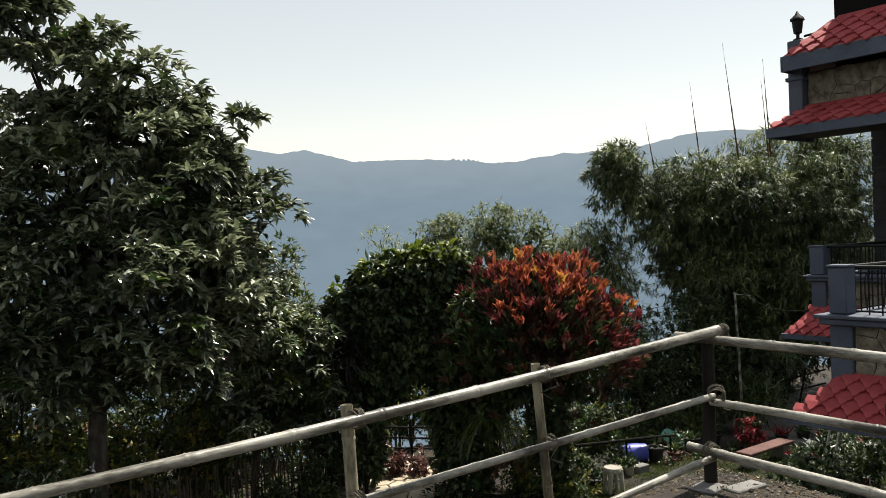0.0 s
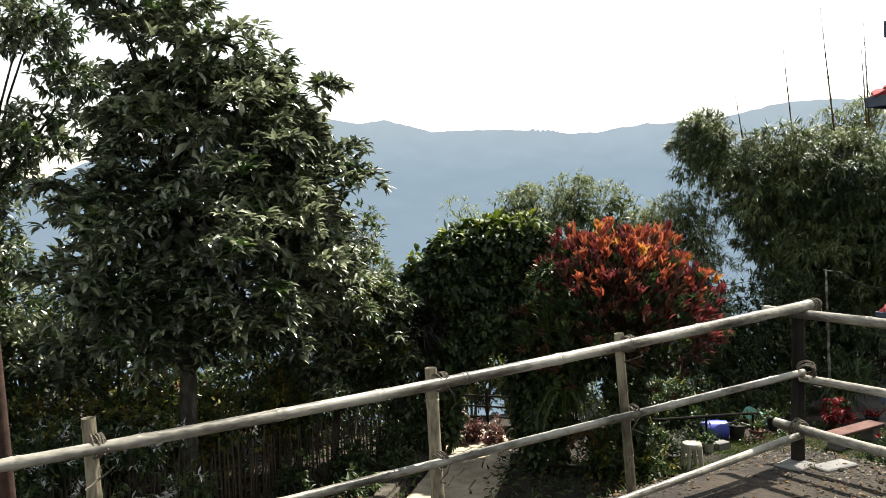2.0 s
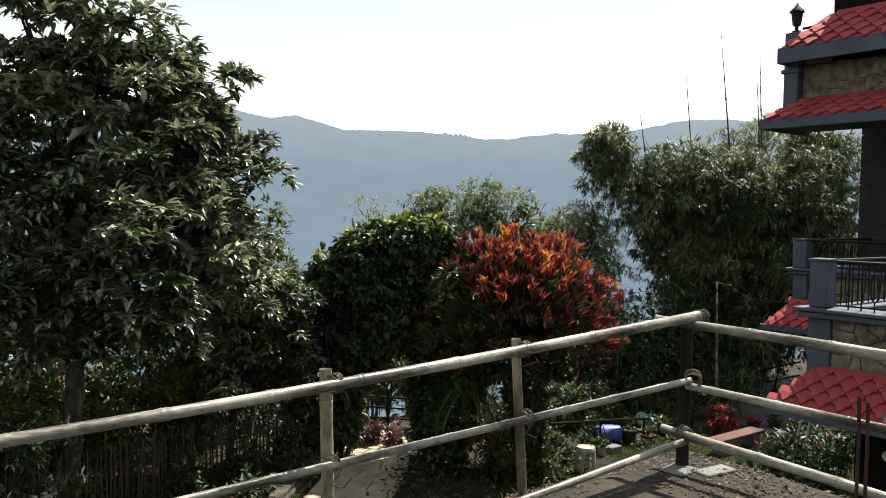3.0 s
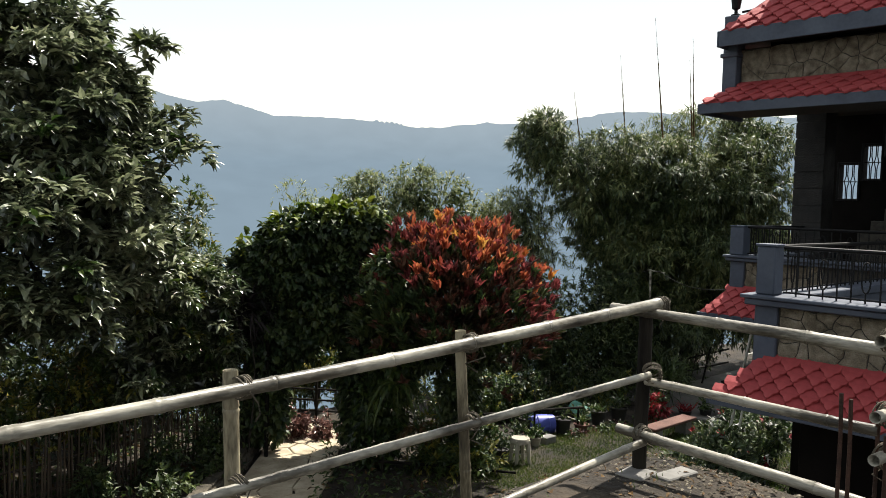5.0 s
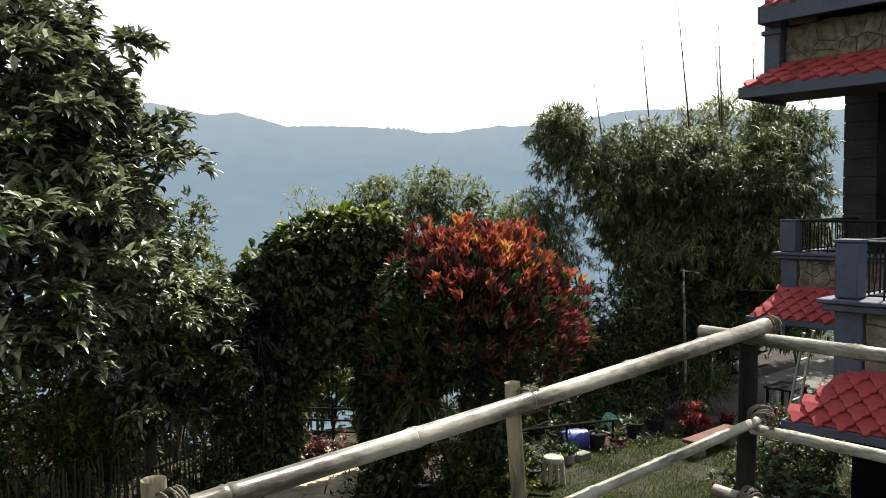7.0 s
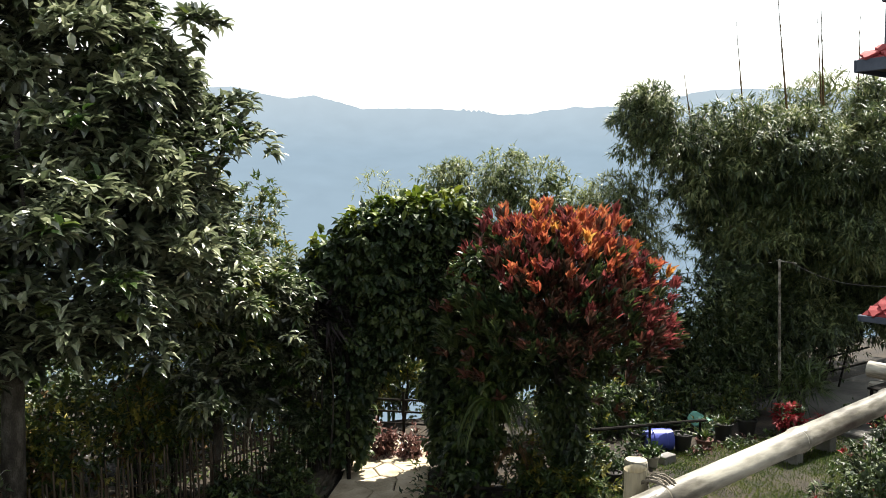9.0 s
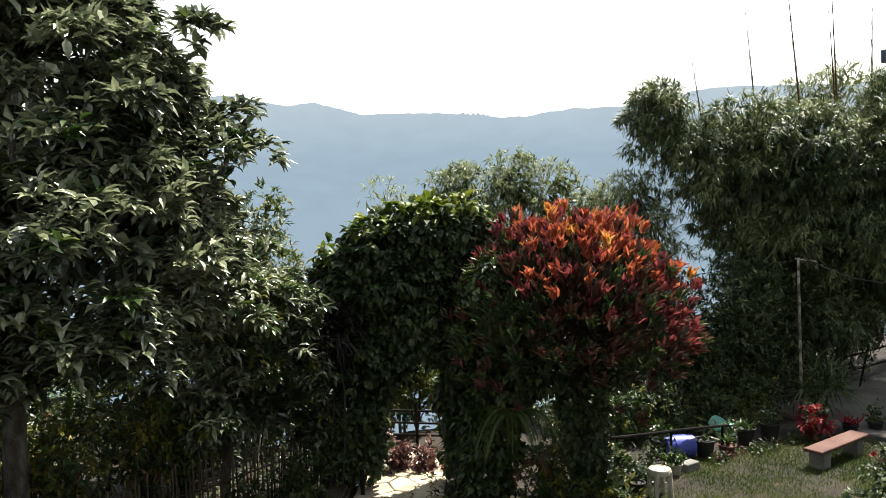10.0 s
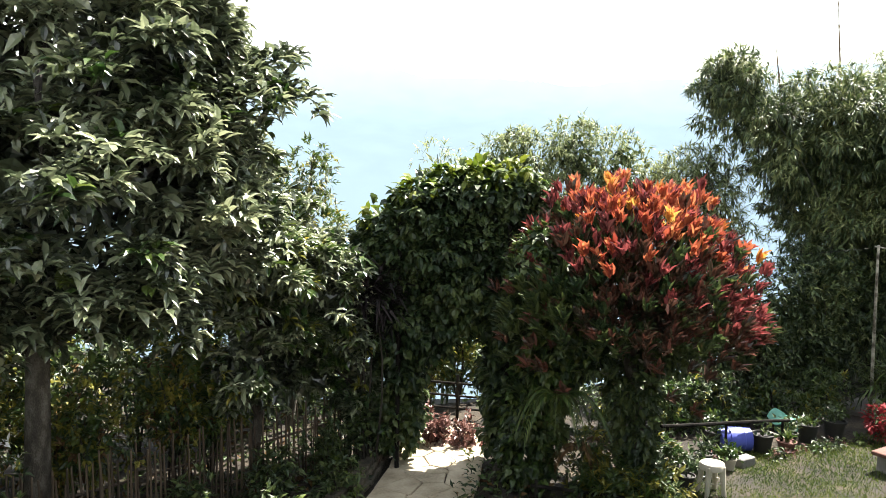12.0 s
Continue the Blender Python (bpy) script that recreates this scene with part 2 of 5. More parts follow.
    def leaves(self, base, way, side, length, width, slots=0, fold=0.25, droop=0.2, wide_at=0.45):
        """Many leaves at once, each of four triangles folded along the midrib."""
        n = len(base)
        way = way / (np.linalg.norm(way, axis=1)[:, None] + 1e-9)
        side = side - (side * way).sum(1)[:, None] * way
        side /= np.linalg.norm(side, axis=1)[:, None] + 1e-9
        up = np.cross(side, way)
        flip = np.sign(up[:, 2:3] + 1e-6)
        up, side = up * flip, side * flip
        L, W = np.broadcast_to(length, (n,))[:, None], np.broadcast_to(width, (n,))[:, None]
        mid = base + way * L * wide_at
        v = np.stack([base, mid + side * W * 0.5 + up * W * fold, mid - side * W * 0.5 + up * W * fold, mid, base + way * L - up * L * droop], 1).reshape(-1, 3)
        i = np.arange(n)[:, None] * 5 + self.n
        f = np.concatenate([i + np.array([0, 3, 1]), i + np.array([0, 2, 3]), i + np.array([1, 3, 4]), i + np.array([3, 2, 4])], 1).reshape(-1, 3)
        self.v.append(v)
        self.f += f.tolist()
        self.m += np.repeat(np.broadcast_to(slots, (n,)), 4).tolist()
        self.n += 5 * n
        return self

    def broad_leaves(self, base, way, side, length, width, slots=0, fold=0.2, droop=0.2, curl=0.08):
        """Many rounded leaves at once, each of eight triangles with a raised edge and a bent tip."""
        n = len(base)
        way = way / (np.linalg.norm(way, axis=1)[:, None] + 1e-9)
        side = side - (side * way).sum(1)[:, None] * way
        side /= np.linalg.norm(side, axis=1)[:, None] + 1e-9
        up = np.cross(side, way)
        flip = np.sign(up[:, 2:3] + 1e-6)
        up, side = up * flip, side * flip
        L, W = np.broadcast_to(length, (n,))[:, None], np.broadcast_to(width, (n,))[:, None]
        def at(s, half, lift):
            return base + way * L * s + side * W * half + up * (W * lift - L * droop * s * s)
        v = np.stack([at(0, 0, 0), at(0.3, 0.44, fold), at(0.3, -0.44, fold), at(0.3, 0, 0), at(0.66, 0.4, fold + curl), at(0.66, -0.4, fold + curl), at(0.66, 0, curl), at(1, 0, 0)], 1).reshape(-1, 3)
        i = np.arange(n)[:, None] * 8 + self.n
        tri = ((0, 3, 1), (0, 2, 3), (1, 3, 6), (1, 6, 4), (3, 2, 5), (3, 5, 6), (4, 6, 7), (6, 5, 7))
        self.v.append(v)
        self.f += np.concatenate([i + np.array(t) for t in tri], 1).reshape(-1, 3).tolist()
        self.m += np.repeat(np.broadcast_to(slots, (n,)), 8).tolist()
        self.n += 8 * n
        return self

    def mesh(self, name, mats, smooth=True):
        me = bpy.data.meshes.new(name)
        me.from_pydata(np.concatenate(self.v).tolist(), [], self.f)
        for m in mats if isinstance(mats, (list, tuple)) else [mats]:
            me.materials.append(m)
        me.polygons.foreach_set("material_index", np.array(self.m, dtype=np.int32))
        if smooth:
            me.polygons.foreach_set("use_smooth", np.ones(len(self.f), dtype=bool))
            me.set_sharp_from_angle(angle=radians(40))
        me.update()
        return me


def thing(name, label, category, group="", kind="", at=(0, 0, 0)):
    ob = new(name)
    ob.location = at
    ob.empty_display_size = 0.1
    return tagged(ob, label, category, group, kind)


def part(name, shape, mats, parent, label="", smooth=True, kind=""):
    ob = new(name, shape.mesh(name, mats, smooth) if isinstance(shape, Shape) else shape)
    ob.parent = parent
    ob.matrix_parent_inverse = Matrix.Translation(parent.location).inverted()
    return tagged(ob, label, kind=kind)


def whole(name, shape, mats, label, category, group="", kind="", smooth=True):
    return tagged(new(name, shape.mesh(name, mats, smooth)), label, category, group, kind)


rng = np.random.default_rng(7)


def unit(n):
    v = rng.normal(size=(n, 3))
    return v / np.linalg.norm(v, axis=1)[:, None]


def smooth_step(x):
    x = np.clip(x, 0, 1)
    return x * x * (3 - 2 * x)


# ---- ground ----
def ground_z(x, y):
    """Terrace, the garden three metres below it, and the hillside falling into the valley."""
    x, y = np.asarray(x, float), np.asarray(y, float)
    garden = -3.2 + 0.45 * smooth_step((8.0 - x) / 9.0)
    inside = np.maximum(x - 4.42, y - 3.1)
    inside = np.where((x < 4.42) & (y < 3.1), inside, np.hypot(np.maximum(x - 4.42, 0), np.maximum(y - 3.1, 0)))
    z = garden + (-0.08 - garden) * (1 - smooth_step(inside / 1.25))
    edge = y - 7 * smooth_step((8.3 - x) / 3) - (15.2 - 0.12 * (x - 9)) + np.where(x > 15, -0.2 * (x - 15) * (x < 19) - 0.8 * (x >= 19), 0)
    return z - 540 * (1 - np.exp(-np.maximum(edge, 0) / 600)) - 1.3 * smooth_step(edge / 2.5)


def axis_steps(lo, hi, a, b, step):
    """Coordinates close together between a and b and ever wider outside."""
    mid = np.arange(a, b + 1e-6, step)
    grow = np.cumsum(step * 1.22 ** np.arange(1, 60))
    left, right = a - grow, b + grow
    return np.concatenate([[lo], left[left > lo][::-1], mid, right[right < hi], [hi]])


gx, gy = axis_steps(-2400, 2400, -3, 22, 0.22), axis_steps(-2400, 2400, -1, 17, 0.22)
GX, GY = np.meshgrid(gx, gy, indexing="ij")
bumps = np.array([noise.noise((x * 0.9, y * 0.9, 0)) * 0.035 + noise.noise((x * 3.1, y * 3.1, 4)) * 0.015 for x, y in zip(GX.ravel(), GY.ravel())])
near = (np.abs(GX.ravel()) < 60) & (np.abs(GY.ravel()) < 60)
GZ = ground_z(GX.ravel(), GY.ravel()) + bumps * near
ny = len(gy)
quads = [(i * ny + j, (i + 1) * ny + j, (i + 1) * ny + j + 1, i * ny + j + 1) for i in range(len(gx) - 1) for j in range(ny - 1)]
whole("ground", Shape().add(np.c_[GX.ravel(), GY.ravel(), GZ], quads), M_SOIL, "brown garden soil falling away into the valley", "ground", kind="structure")

# distant ridge, from (azimuth, elevation) in degrees
RIDGE = [(-60, 2.0), (-20, 1.5), (0, 1.8), (5, 2.8), (9, 4.4), (14, 6.3), (20, 7.0), (21.8, 7.15), (23.5, 6.85), (25.4, 6.4), (27.4, 6.65), (29, 6.2), (30.7, 5.75), (34.9, 5.85), (38.6, 5.6), (41.5, 5.3), (45.5, 5.8), (48.8, 5.75), (51.2, 6.0), (53.4, 6.5), (56, 6.7), (62, 6.4), (80, 5.6), (130, 5.0), (200, 4.5), (300, 5.0)]
az = np.arange(-60, 300.01, 0.12)
el = np.interp(az, *zip(*RIDGE))
el = el + np.array([noise.fractal((q * 0.9, 3.3, 0), 0.8, 2.0, 5) * 0.09 for q in az])
el = np.where((az > 37.6) & (az < 39.6), el + 0.16 * np.abs(np.sin(az * 9.0)), el)
DIST = 2300.0
rows = np.array([-18.0, -6, -2, 0, 1.5, 3, 4, 4.7, 5.2])
verts, nr = [], len(rows) + 1
for q, top in zip(az, el):
    s, c = math.sin(radians(q)), math.cos(radians(q))
    for k, r in enumerate([*rows, 99]):
        r = top if r == 99 else min(r, top - 0.05 * (nr - 1 - k))
        d = DIST * (0.72 + 0.28 * smooth_step((r + 2) / (top + 2)))
        verts.append((s * d, c * d, 1.3 + d * math.tan(radians(r)) + 8 * noise.noise((q * 0.35, r * 0.8, 2)) * (k < nr - 1)))
quads = [(i * nr + k, (i + 1) * nr + k, (i + 1) * nr + k + 1, i * nr + k + 1) for i in range(len(az) - 1) for k in range(nr - 1)]
# hills glow: haze painted as pale blue emission, paler towards the crest
M_RIDGE = bpy.data.materials.new("painted_haze_hills")
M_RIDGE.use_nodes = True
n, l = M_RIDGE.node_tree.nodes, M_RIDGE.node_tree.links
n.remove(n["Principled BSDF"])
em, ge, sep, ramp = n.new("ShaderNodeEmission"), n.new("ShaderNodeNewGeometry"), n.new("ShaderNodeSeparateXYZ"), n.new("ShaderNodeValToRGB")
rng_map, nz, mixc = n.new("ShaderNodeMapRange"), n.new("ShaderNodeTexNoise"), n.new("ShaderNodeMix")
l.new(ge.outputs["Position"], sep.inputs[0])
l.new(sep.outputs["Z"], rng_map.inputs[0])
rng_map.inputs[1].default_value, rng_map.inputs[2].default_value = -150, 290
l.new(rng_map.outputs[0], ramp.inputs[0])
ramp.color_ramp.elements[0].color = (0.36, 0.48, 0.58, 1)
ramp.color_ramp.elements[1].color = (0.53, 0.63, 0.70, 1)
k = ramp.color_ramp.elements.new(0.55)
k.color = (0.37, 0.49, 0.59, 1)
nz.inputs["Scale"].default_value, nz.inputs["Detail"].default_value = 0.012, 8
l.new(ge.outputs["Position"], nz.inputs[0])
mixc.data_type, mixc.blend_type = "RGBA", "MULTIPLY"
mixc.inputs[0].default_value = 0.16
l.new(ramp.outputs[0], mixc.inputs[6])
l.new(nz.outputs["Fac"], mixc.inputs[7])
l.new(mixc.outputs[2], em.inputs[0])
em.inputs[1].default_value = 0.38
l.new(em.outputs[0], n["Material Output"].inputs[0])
whole("backdrop", Shape().add(verts, quads), M_RIDGE, "mountain ridge across the valley with pale blue haze painted on", "mountain", kind="structure")


# ---- bamboo railing on the terrace edge ----
def cane(p0, p1, r0, r1, node=0.34, bow=0.01, sides=12, seed=0, hollow=True, sag=0.0):
    """A bamboo pole with ridged nodes, slightly bowed."""
    r = random.Random(seed)
    p0, p1 = np.array(p0, float), np.array(p1, float)
    length = np.linalg.norm(p1 - p0)
    ts, rs = [0.0], [1.0]
    s = r.uniform(0.3, 0.9) * node
    while s < length - 0.04:
        for d, k in ((-0.03, 1.0), (-0.012, 1.04), (-0.004, 1.13), (0.003, 1.0), (0.01, 1.1), (0.03, 0.985)):
            ts.append((s + d) / length), rs.append(k)
        s += node * r.uniform(0.85, 1.15)
    ts.append(1.0), rs.append(1.0)
    ts, rs = np.array(ts), np.array(rs)
    side = np.cross(p1 - p0, (0.3, 0.2, 1))
    side /= np.linalg.norm(side)
    wav = np.array([noise.noise((t * 3 + seed, seed * 1.7, 0)) for t in ts])
    pts = p0 + (p1 - p0) * ts[:, None] + side * (bow * wav)[:, None] + np.array([0, 0, 1]) * (bow * 0.4 * np.sin(ts * 5 + seed) - sag * np.sin(ts * np.pi))[:, None]
    shape = Shape().tube(pts, (r0 + (r1 - r0) * ts ** 1.6) * rs, sides, caps=not hollow)
    if hollow:
        d = (p1 - p0) / length
        for p, q, rr in ((pts[0], d, r0), (pts[-1], -d, r1)):
            shape.tube([p, p + q * 0.006, p + q * 0.07], [rr, rr * 0.8, rr * 0.78], sides, 0, caps=False)
            shape.tube([p + q * 0.068, p + q * 0.072], [rr * 0.78, rr * 0.02], sides, 0)
    return shape


def lashing(centre, along, radius, turns=4, width=0.045, seed=0):
    """Rope wound round a joint, with a loose end."""
    r = random.Random(seed)
    c, a = np.array(centre, float), np.array(along, float)
    a /= np.linalg.norm(a)
    u = np.cross(a, (0.2, 0.1, 1.0) if abs(a[2]) < 0.8 else (1, 0.2, 0))
    u /= np.linalg.norm(u)
    w = np.cross(a, u)
    t = np.linspace(0, 1, turns * 14)
    ang = t * turns * 2 * np.pi
    rad = radius * (1 + 0.05 * np.sin(ang * 1.7 + seed))
    pts = c + a * ((t - 0.5) * width + 0.008 * np.sin(ang * 0.6 + seed))[:, None] + u * (np.cos(ang) * rad)[:, None] + w * (np.sin(ang) * rad)[:, None]
    s = Shape().tube(pts, 0.0036, 6)
    q = pts[-1]
    tail = [q + np.array([0.02 * k * r.uniform(-1, 1), 0.012 * k * r.uniform(-1, 1), -0.028 * k + (0.02 if k == 1 else 0)]) for k in range(5)]
    return s.tube(tail, 0.0032, 5)


RY, RX = 2.87, 4.12
railing = thing("bamboo_railing", "weathered grey bamboo railing lashed with rope on the terrace edge", "railing", at=(RX, RY, -0.08))
part("rail", cane((-1.9, RY, 0.612), (4.23, RY, 0.79), 0.0175, 0.029, 0.42, 0.008, 16, 3, True, 0.052), M_BAMBOO, railing)
part("rail", cane((-1.9, RY, 0.235), (4.12, RY, 0.43), 0.016, 0.019, 0.38, 0.006, 14, 5), M_BAMBOO, railing)
part("rail", cane((1.6, RY, -0.065), (4.10, RY, 0.085), 0.017, 0.021, 0.36, 0.008, 14, 9), M_BAMBOO, railing)
part("rail", cane((RX + 0.0, RY + 0.24, 0.752), (RX + 0.05, 1.72, 0.715), 0.025, 0.03, 0.37, 0.008, 14, 11), M_BAMBOO_Y, railing)
part("rail", cane((RX + 0.02, RY + 0.03, 0.39), (RX + 0.05, 1.80, 0.38), 0.021, 0.025, 0.35, 0.008, 14, 13), M_BAMBOO_Y, railing)
part("rail", cane((RX - 0.02, RY + 0.16, 0.13), (RX + 0.05, 1.62, 0.045), 0.026, 0.027, 0.35, 0.012, 14, 17), M_BAMBOO_Y, railing)
for k, (x, top, lean, r) in enumerate(((-0.75, 0.66, -0.03, 0.026), (0.565, 0.715, 0.03, 0.027), (1.825, 0.72, 0.025, 0.03), (2.835, 0.76, 0.085, 0.027))):
    part("post", cane((x + lean, RY + 0.06, -0.2), (x, RY + 0.06, top), r * 0.88, r * 0.82, 0.45, 0.006, 12, 20 + k), M_BAMBOO_UP, railing)
    zr = 0.612 + (x + 1.9) / 6.13 * 0.178 - 0.052 * math.sin((x + 1.9) / 6.13 * math.pi)
    zm = 0.24 + (x + 1.9) / 6.02 * 0.195
    part("rope_lashing", lashing((x + 0.02, RY + 0.02, zr), (1, 0.1, 0.05), 0.036, 6, 0.035, k), M_ROPE, railing)
    part("rope_lashing", lashing((x + lean * 0.5, RY + 0.02, zm), (1, 0.0, 0.5), 0.033, 5, 0.04, k + 9), M_ROPE, railing)
corner = Shape().tube([(RX + 0.045, RY + 0.06, -0.25), (RX + 0.04, RY + 0.064, 0.1), (RX + 0.048, RY + 0.06, 0.45), (RX + 0.045, RY + 0.06, 0.765)], [0.038, 0.036, 0.036, 0.034], 14)
part("corner_post", corner, M_OLD_WOOD, railing, "dark weathered wooden corner post")
for k, (p, d, rr) in enumerate((((RX + 0.085, RY, 0.786), (1, 0, 0.03), 0.036), ((RX, RY - 0.02, 0.445), (0.6, 0.5, 0.4), 0.045), ((RX - 0.01, RY + 0.02, 0.125), (0.3, 1, 0.2), 0.042))):
    part("rope_lashing", lashing(p, d, rr, 6, 0.06, 31 + k), M_ROPE, railing)
P4 = (RX + 0.06, 1.70)
part("end_post", Shape().tube([(P4[0], P4[1], -0.25), (P4[0] + 0.01, P4[1], 0.3), (P4[0], P4[1], 0.8)], [0.062, 0.055, 0.05], 12), M_OLD_WOOD, railing)
for z in (0.76, 0.455, 0.28):
    part("rail_end", cane((RX - 0.1, 1.765, z + 0.01), (RX + 1.6, 1.66, z), 0.024, 0.026, 0.36, 0.006, 14, int(z * 50)), M_BAMBOO, railing)
    part("rope_lashing", lashing((P4[0] - 0.03, P4[1] + 0.06, z), (0.4, 1, 0.2), 0.05, 7, 0.06, int(z * 90)), M_ROPE, railing)
for lo, hi in (((RX - 0.13, RY - 0.05, -0.1), (RX + 0.05, RY + 0.1, -0.055)), ((RX - 0.02, RY - 0.17, -0.1), (RX + 0.22, RY - 0.06, -0.05))):
    whole("packing_slab", Shape().box((lo[0], lo[1], lo[2] - 0.015), (hi[0], hi[1], hi[2] - 0.015), turn=Matrix.Rotation(0.12 if lo[0] < RX - 0.1 else -0.1, 4, "Z")), M_CONCRETE, "pale broken concrete slab at the foot of the corner post", "slab", "packing slabs")
for k, (x, y, h) in enumerate(((4.06, 1.91, 0.53), (4.07, 1.875, 0.51), (4.16, 1.80, 0.5), (4.1, 1.745, 0.38))):
    rod = Shape().tube([(x, y, -0.2), (x + 0.004, y, h * 0.6), (x, y + 0.004, h)], 0.009, 6)
    whole("steel_rod", rod, M_RUST, "rusted upright steel reinforcing rod beside the railing", "rod", "steel rods")


# ---- house ----
house = thing("house", "blue-grey stone-clad house with red tiled skirt roofs and balconies", "house", at=(9.5, 3.0, -3.2))


def crazy_stones(parent, mat, x, y0, y1, z0, z1, cell, seed):
    """Irregular stones set on a wall face towards -x, joints recessed."""
    r = random.Random(seed)
    seeds = []
    nyc, nzc = max(1, round((y1 - y0) / cell)), max(1, round((z1 - z0) / cell))
    for i in range(nyc):
        for j in range(nzc):
            if r.random() < 0.12:
                continue
            for _ in range(2 if r.random() < 0.25 else 1):
                seeds.append(np.array([y0 + (i + r.uniform(0.1, 0.9)) * (y1 - y0) / nyc, z0 + (j + r.uniform(0.1, 0.9)) * (z1 - z0) / nzc]))
    for a, s0 in enumerate(seeds):
        poly = [np.array(q) for q in ((y0, z0), (y1, z0), (y1, z1), (y0, z1))]
        for b, s1 in enumerate(seeds):
            if a == b or np.linalg.norm(s1 - s0) > 4 * cell or len(poly) < 3:
                continue
            nrm, mid = s1 - s0, (s0 + s1) / 2
            cut = []
            for p, q in zip(poly, poly[1:] + poly[:1]):
                dp, dq = (p - mid) @ nrm, (q - mid) @ nrm
                if dp <= 0:
                    cut.append(p)
                if dp * dq < 0:
                    cut.append(p + (q - p) * dp / (dp - dq))
            poly = cut
        if len(poly) >= 3:
            for poly in [poly]:
                poly = [p + (q - p) * f for p, q in zip(poly, poly[1:] + poly[:1]) for f in (0.0, 0.33, 0.67)]
                mid = sum(poly) / len(poly)
                d = 0.010 + 0.008 * r.random()
                rings = []
                for inset, dx in ((0.004, 0.004), (0.006, -d * 0.6), (0.02, -d)):
                    ring = []
                    for p in poly:
                        way = mid - p
                        p2 = p + way / np.linalg.norm(way) * inset * 1.2 + np.array([noise.noise((p[0] * 9, p[1] * 9, 1)), noise.noise((p[0] * 9, p[1] * 9, 8))]) * 0.035
                        ring.append((x + dx + (r.uniform(-0.003, 0.003) if dx < 0 else 0), *p2))
                    rings += ring
                k = len(poly)
                fs = [(a * k + b, a * k + (b + 1) % k, (a + 1) * k + (b + 1) % k, (a + 1) * k + b) for a in range(2) for b in range(k)]
                fs.append(tuple(2 * k + b for b in range(k)))
                part("stone", Shape().add(rings, fs), mat, parent, smooth=False)


def tile_mesh(w, h):
    """One scalloped roof tile, hanging along -v with a rounded, raised lower edge."""
    out = [(-0.5, 0.55), (-0.5, 0.1), (-0.42, -0.06), (-0.24, -0.16), (-0.16, -0.36), (0.0, -0.48), (0.16, -0.36), (0.24, -0.16), (0.42, -0.06), (0.5, 0.1), (0.5, 0.55)]
    v = []
    for scale, up in ((1.0, -0.012), (1.0, 0.012), (0.92, 0.019)):
        for u, t in out:
            v.append((u * w * scale, (t * scale) * h * 1.0, up * (1.0 if t < 0.3 else 0.3)))
    k = len(out)
    fs = [(a * k + b, a * k + (b + 1) % k, (a + 1) * k + (b + 1) % k, (a + 1) * k + b) for a in range(2) for b in range(k)]
    fs.append(tuple(2 * k + b for b in range(k)))
    return v, fs


def skirt_roof(xw, xe, zt, ze, y_top, y_low, pitch_w, name_label, as_parts, fascia=0.09, hip=True):
    """A sloping tiled roof along y on a wall at xw, eave at xe, with a hip at its far end."""
    roof = part("roof", Shape().add([(xw, y_low, zt), (xw, y_top, zt), (xe, y_top + (xw - xe), ze), (xe, y_low, ze),
                                     (xw, y_low, zt - 0.05), (xw, y_top, zt - 0.05), (xe, y_top + (xw - xe), ze - 0.04), (xe, y_low, ze - 0.04),
                                     (xw + 0.9, y_top + (xw - xe), ze), (xw + 0.9, y_top, zt), (xw + 0.9, y_top + (xw - xe), ze - 0.04)],
                                    [(0, 1, 2, 3), (4, 7, 6, 5), (0, 3, 7, 4), (1, 9, 8, 2), (2, 8, 10, 6)]), M_TILE, house, name_label, smooth=False)
    fb = Shape().box((xe - 0.03, y_low, ze - fascia), (xe + 0.0, y_top + (xw - xe) + 0.0, ze - 0.004))
    part("fascia", fb, M_BLUE, roof, "blue-grey painted fascia board")
    fb = Shape().box((xe - 0.03, y_top + (xw - xe), ze - fascia), (xw + 0.9, y_top + (xw - xe) + 0.03, ze - 0.004))
    part("fascia", fb, M_BLUE, roof, "blue-grey painted fascia board")
    part("soffit", Shape().box((xe, y_low, ze - fascia * 0.6), (xw + 0.9, y_top + (xw - xe), ze - fascia * 0.6 + 0.02)), M_SOFFIT, roof, "brown painted soffit")
    down = np.array([xe - xw, 0, ze - zt])
    length = np.linalg.norm(down)
    down = down / length
    across = np.array([0, 1.0, 0])
    normal = np.cross(across, down)
    normal *= np.sign(normal[2])
    v, fs = tile_mesh(pitch_w, pitch_w)
    v = np.array(v)
    rows_n = max(2, round(length / (pitch_w * 0.52)))
    rest, me = Shape(), None
    rot = Matrix((across, -down, normal)).transposed().to_4x4()
    for i in range(rows_n):
        s = (i + 0.55) / rows_n * length
        y_end = y_top + s / length * (xw - xe)
        count = int((y_end - y_low) / pitch_w) + 1
        for j in range(count):
            y = y_low + (j + (0.5 if i % 2 else 0.0)) * pitch_w
            if y > y_end - pitch_w * 0.3:
                continue
            tilt = 0.12
            p = np.array([xw, y, zt]) + down * s + normal * (0.012 + 0.004 * (i % 2))
            m = Matrix.Translation(p) @ rot @ pose(0, 0, 0, -math.degrees(tilt), 0, 0)
            if as_parts:
                if me is None:
                    me = Shape().add(v, fs).mesh("roof_tile", M_TILE, False)
                t = new("roof_tile", me)
                t.parent = roof
                t.matrix_parent_inverse = Matrix()
                t.matrix_basis = m
            else:
                vv = v @ np.array(m.to_3x3()).T + np.array(m.translation)
                rest.add(vv, fs)
    if not as_parts:
        part("roof_tiles", rest, M_TILE, roof, smooth=False, kind="stuff")
    return roof


Y_LOW = -4.0
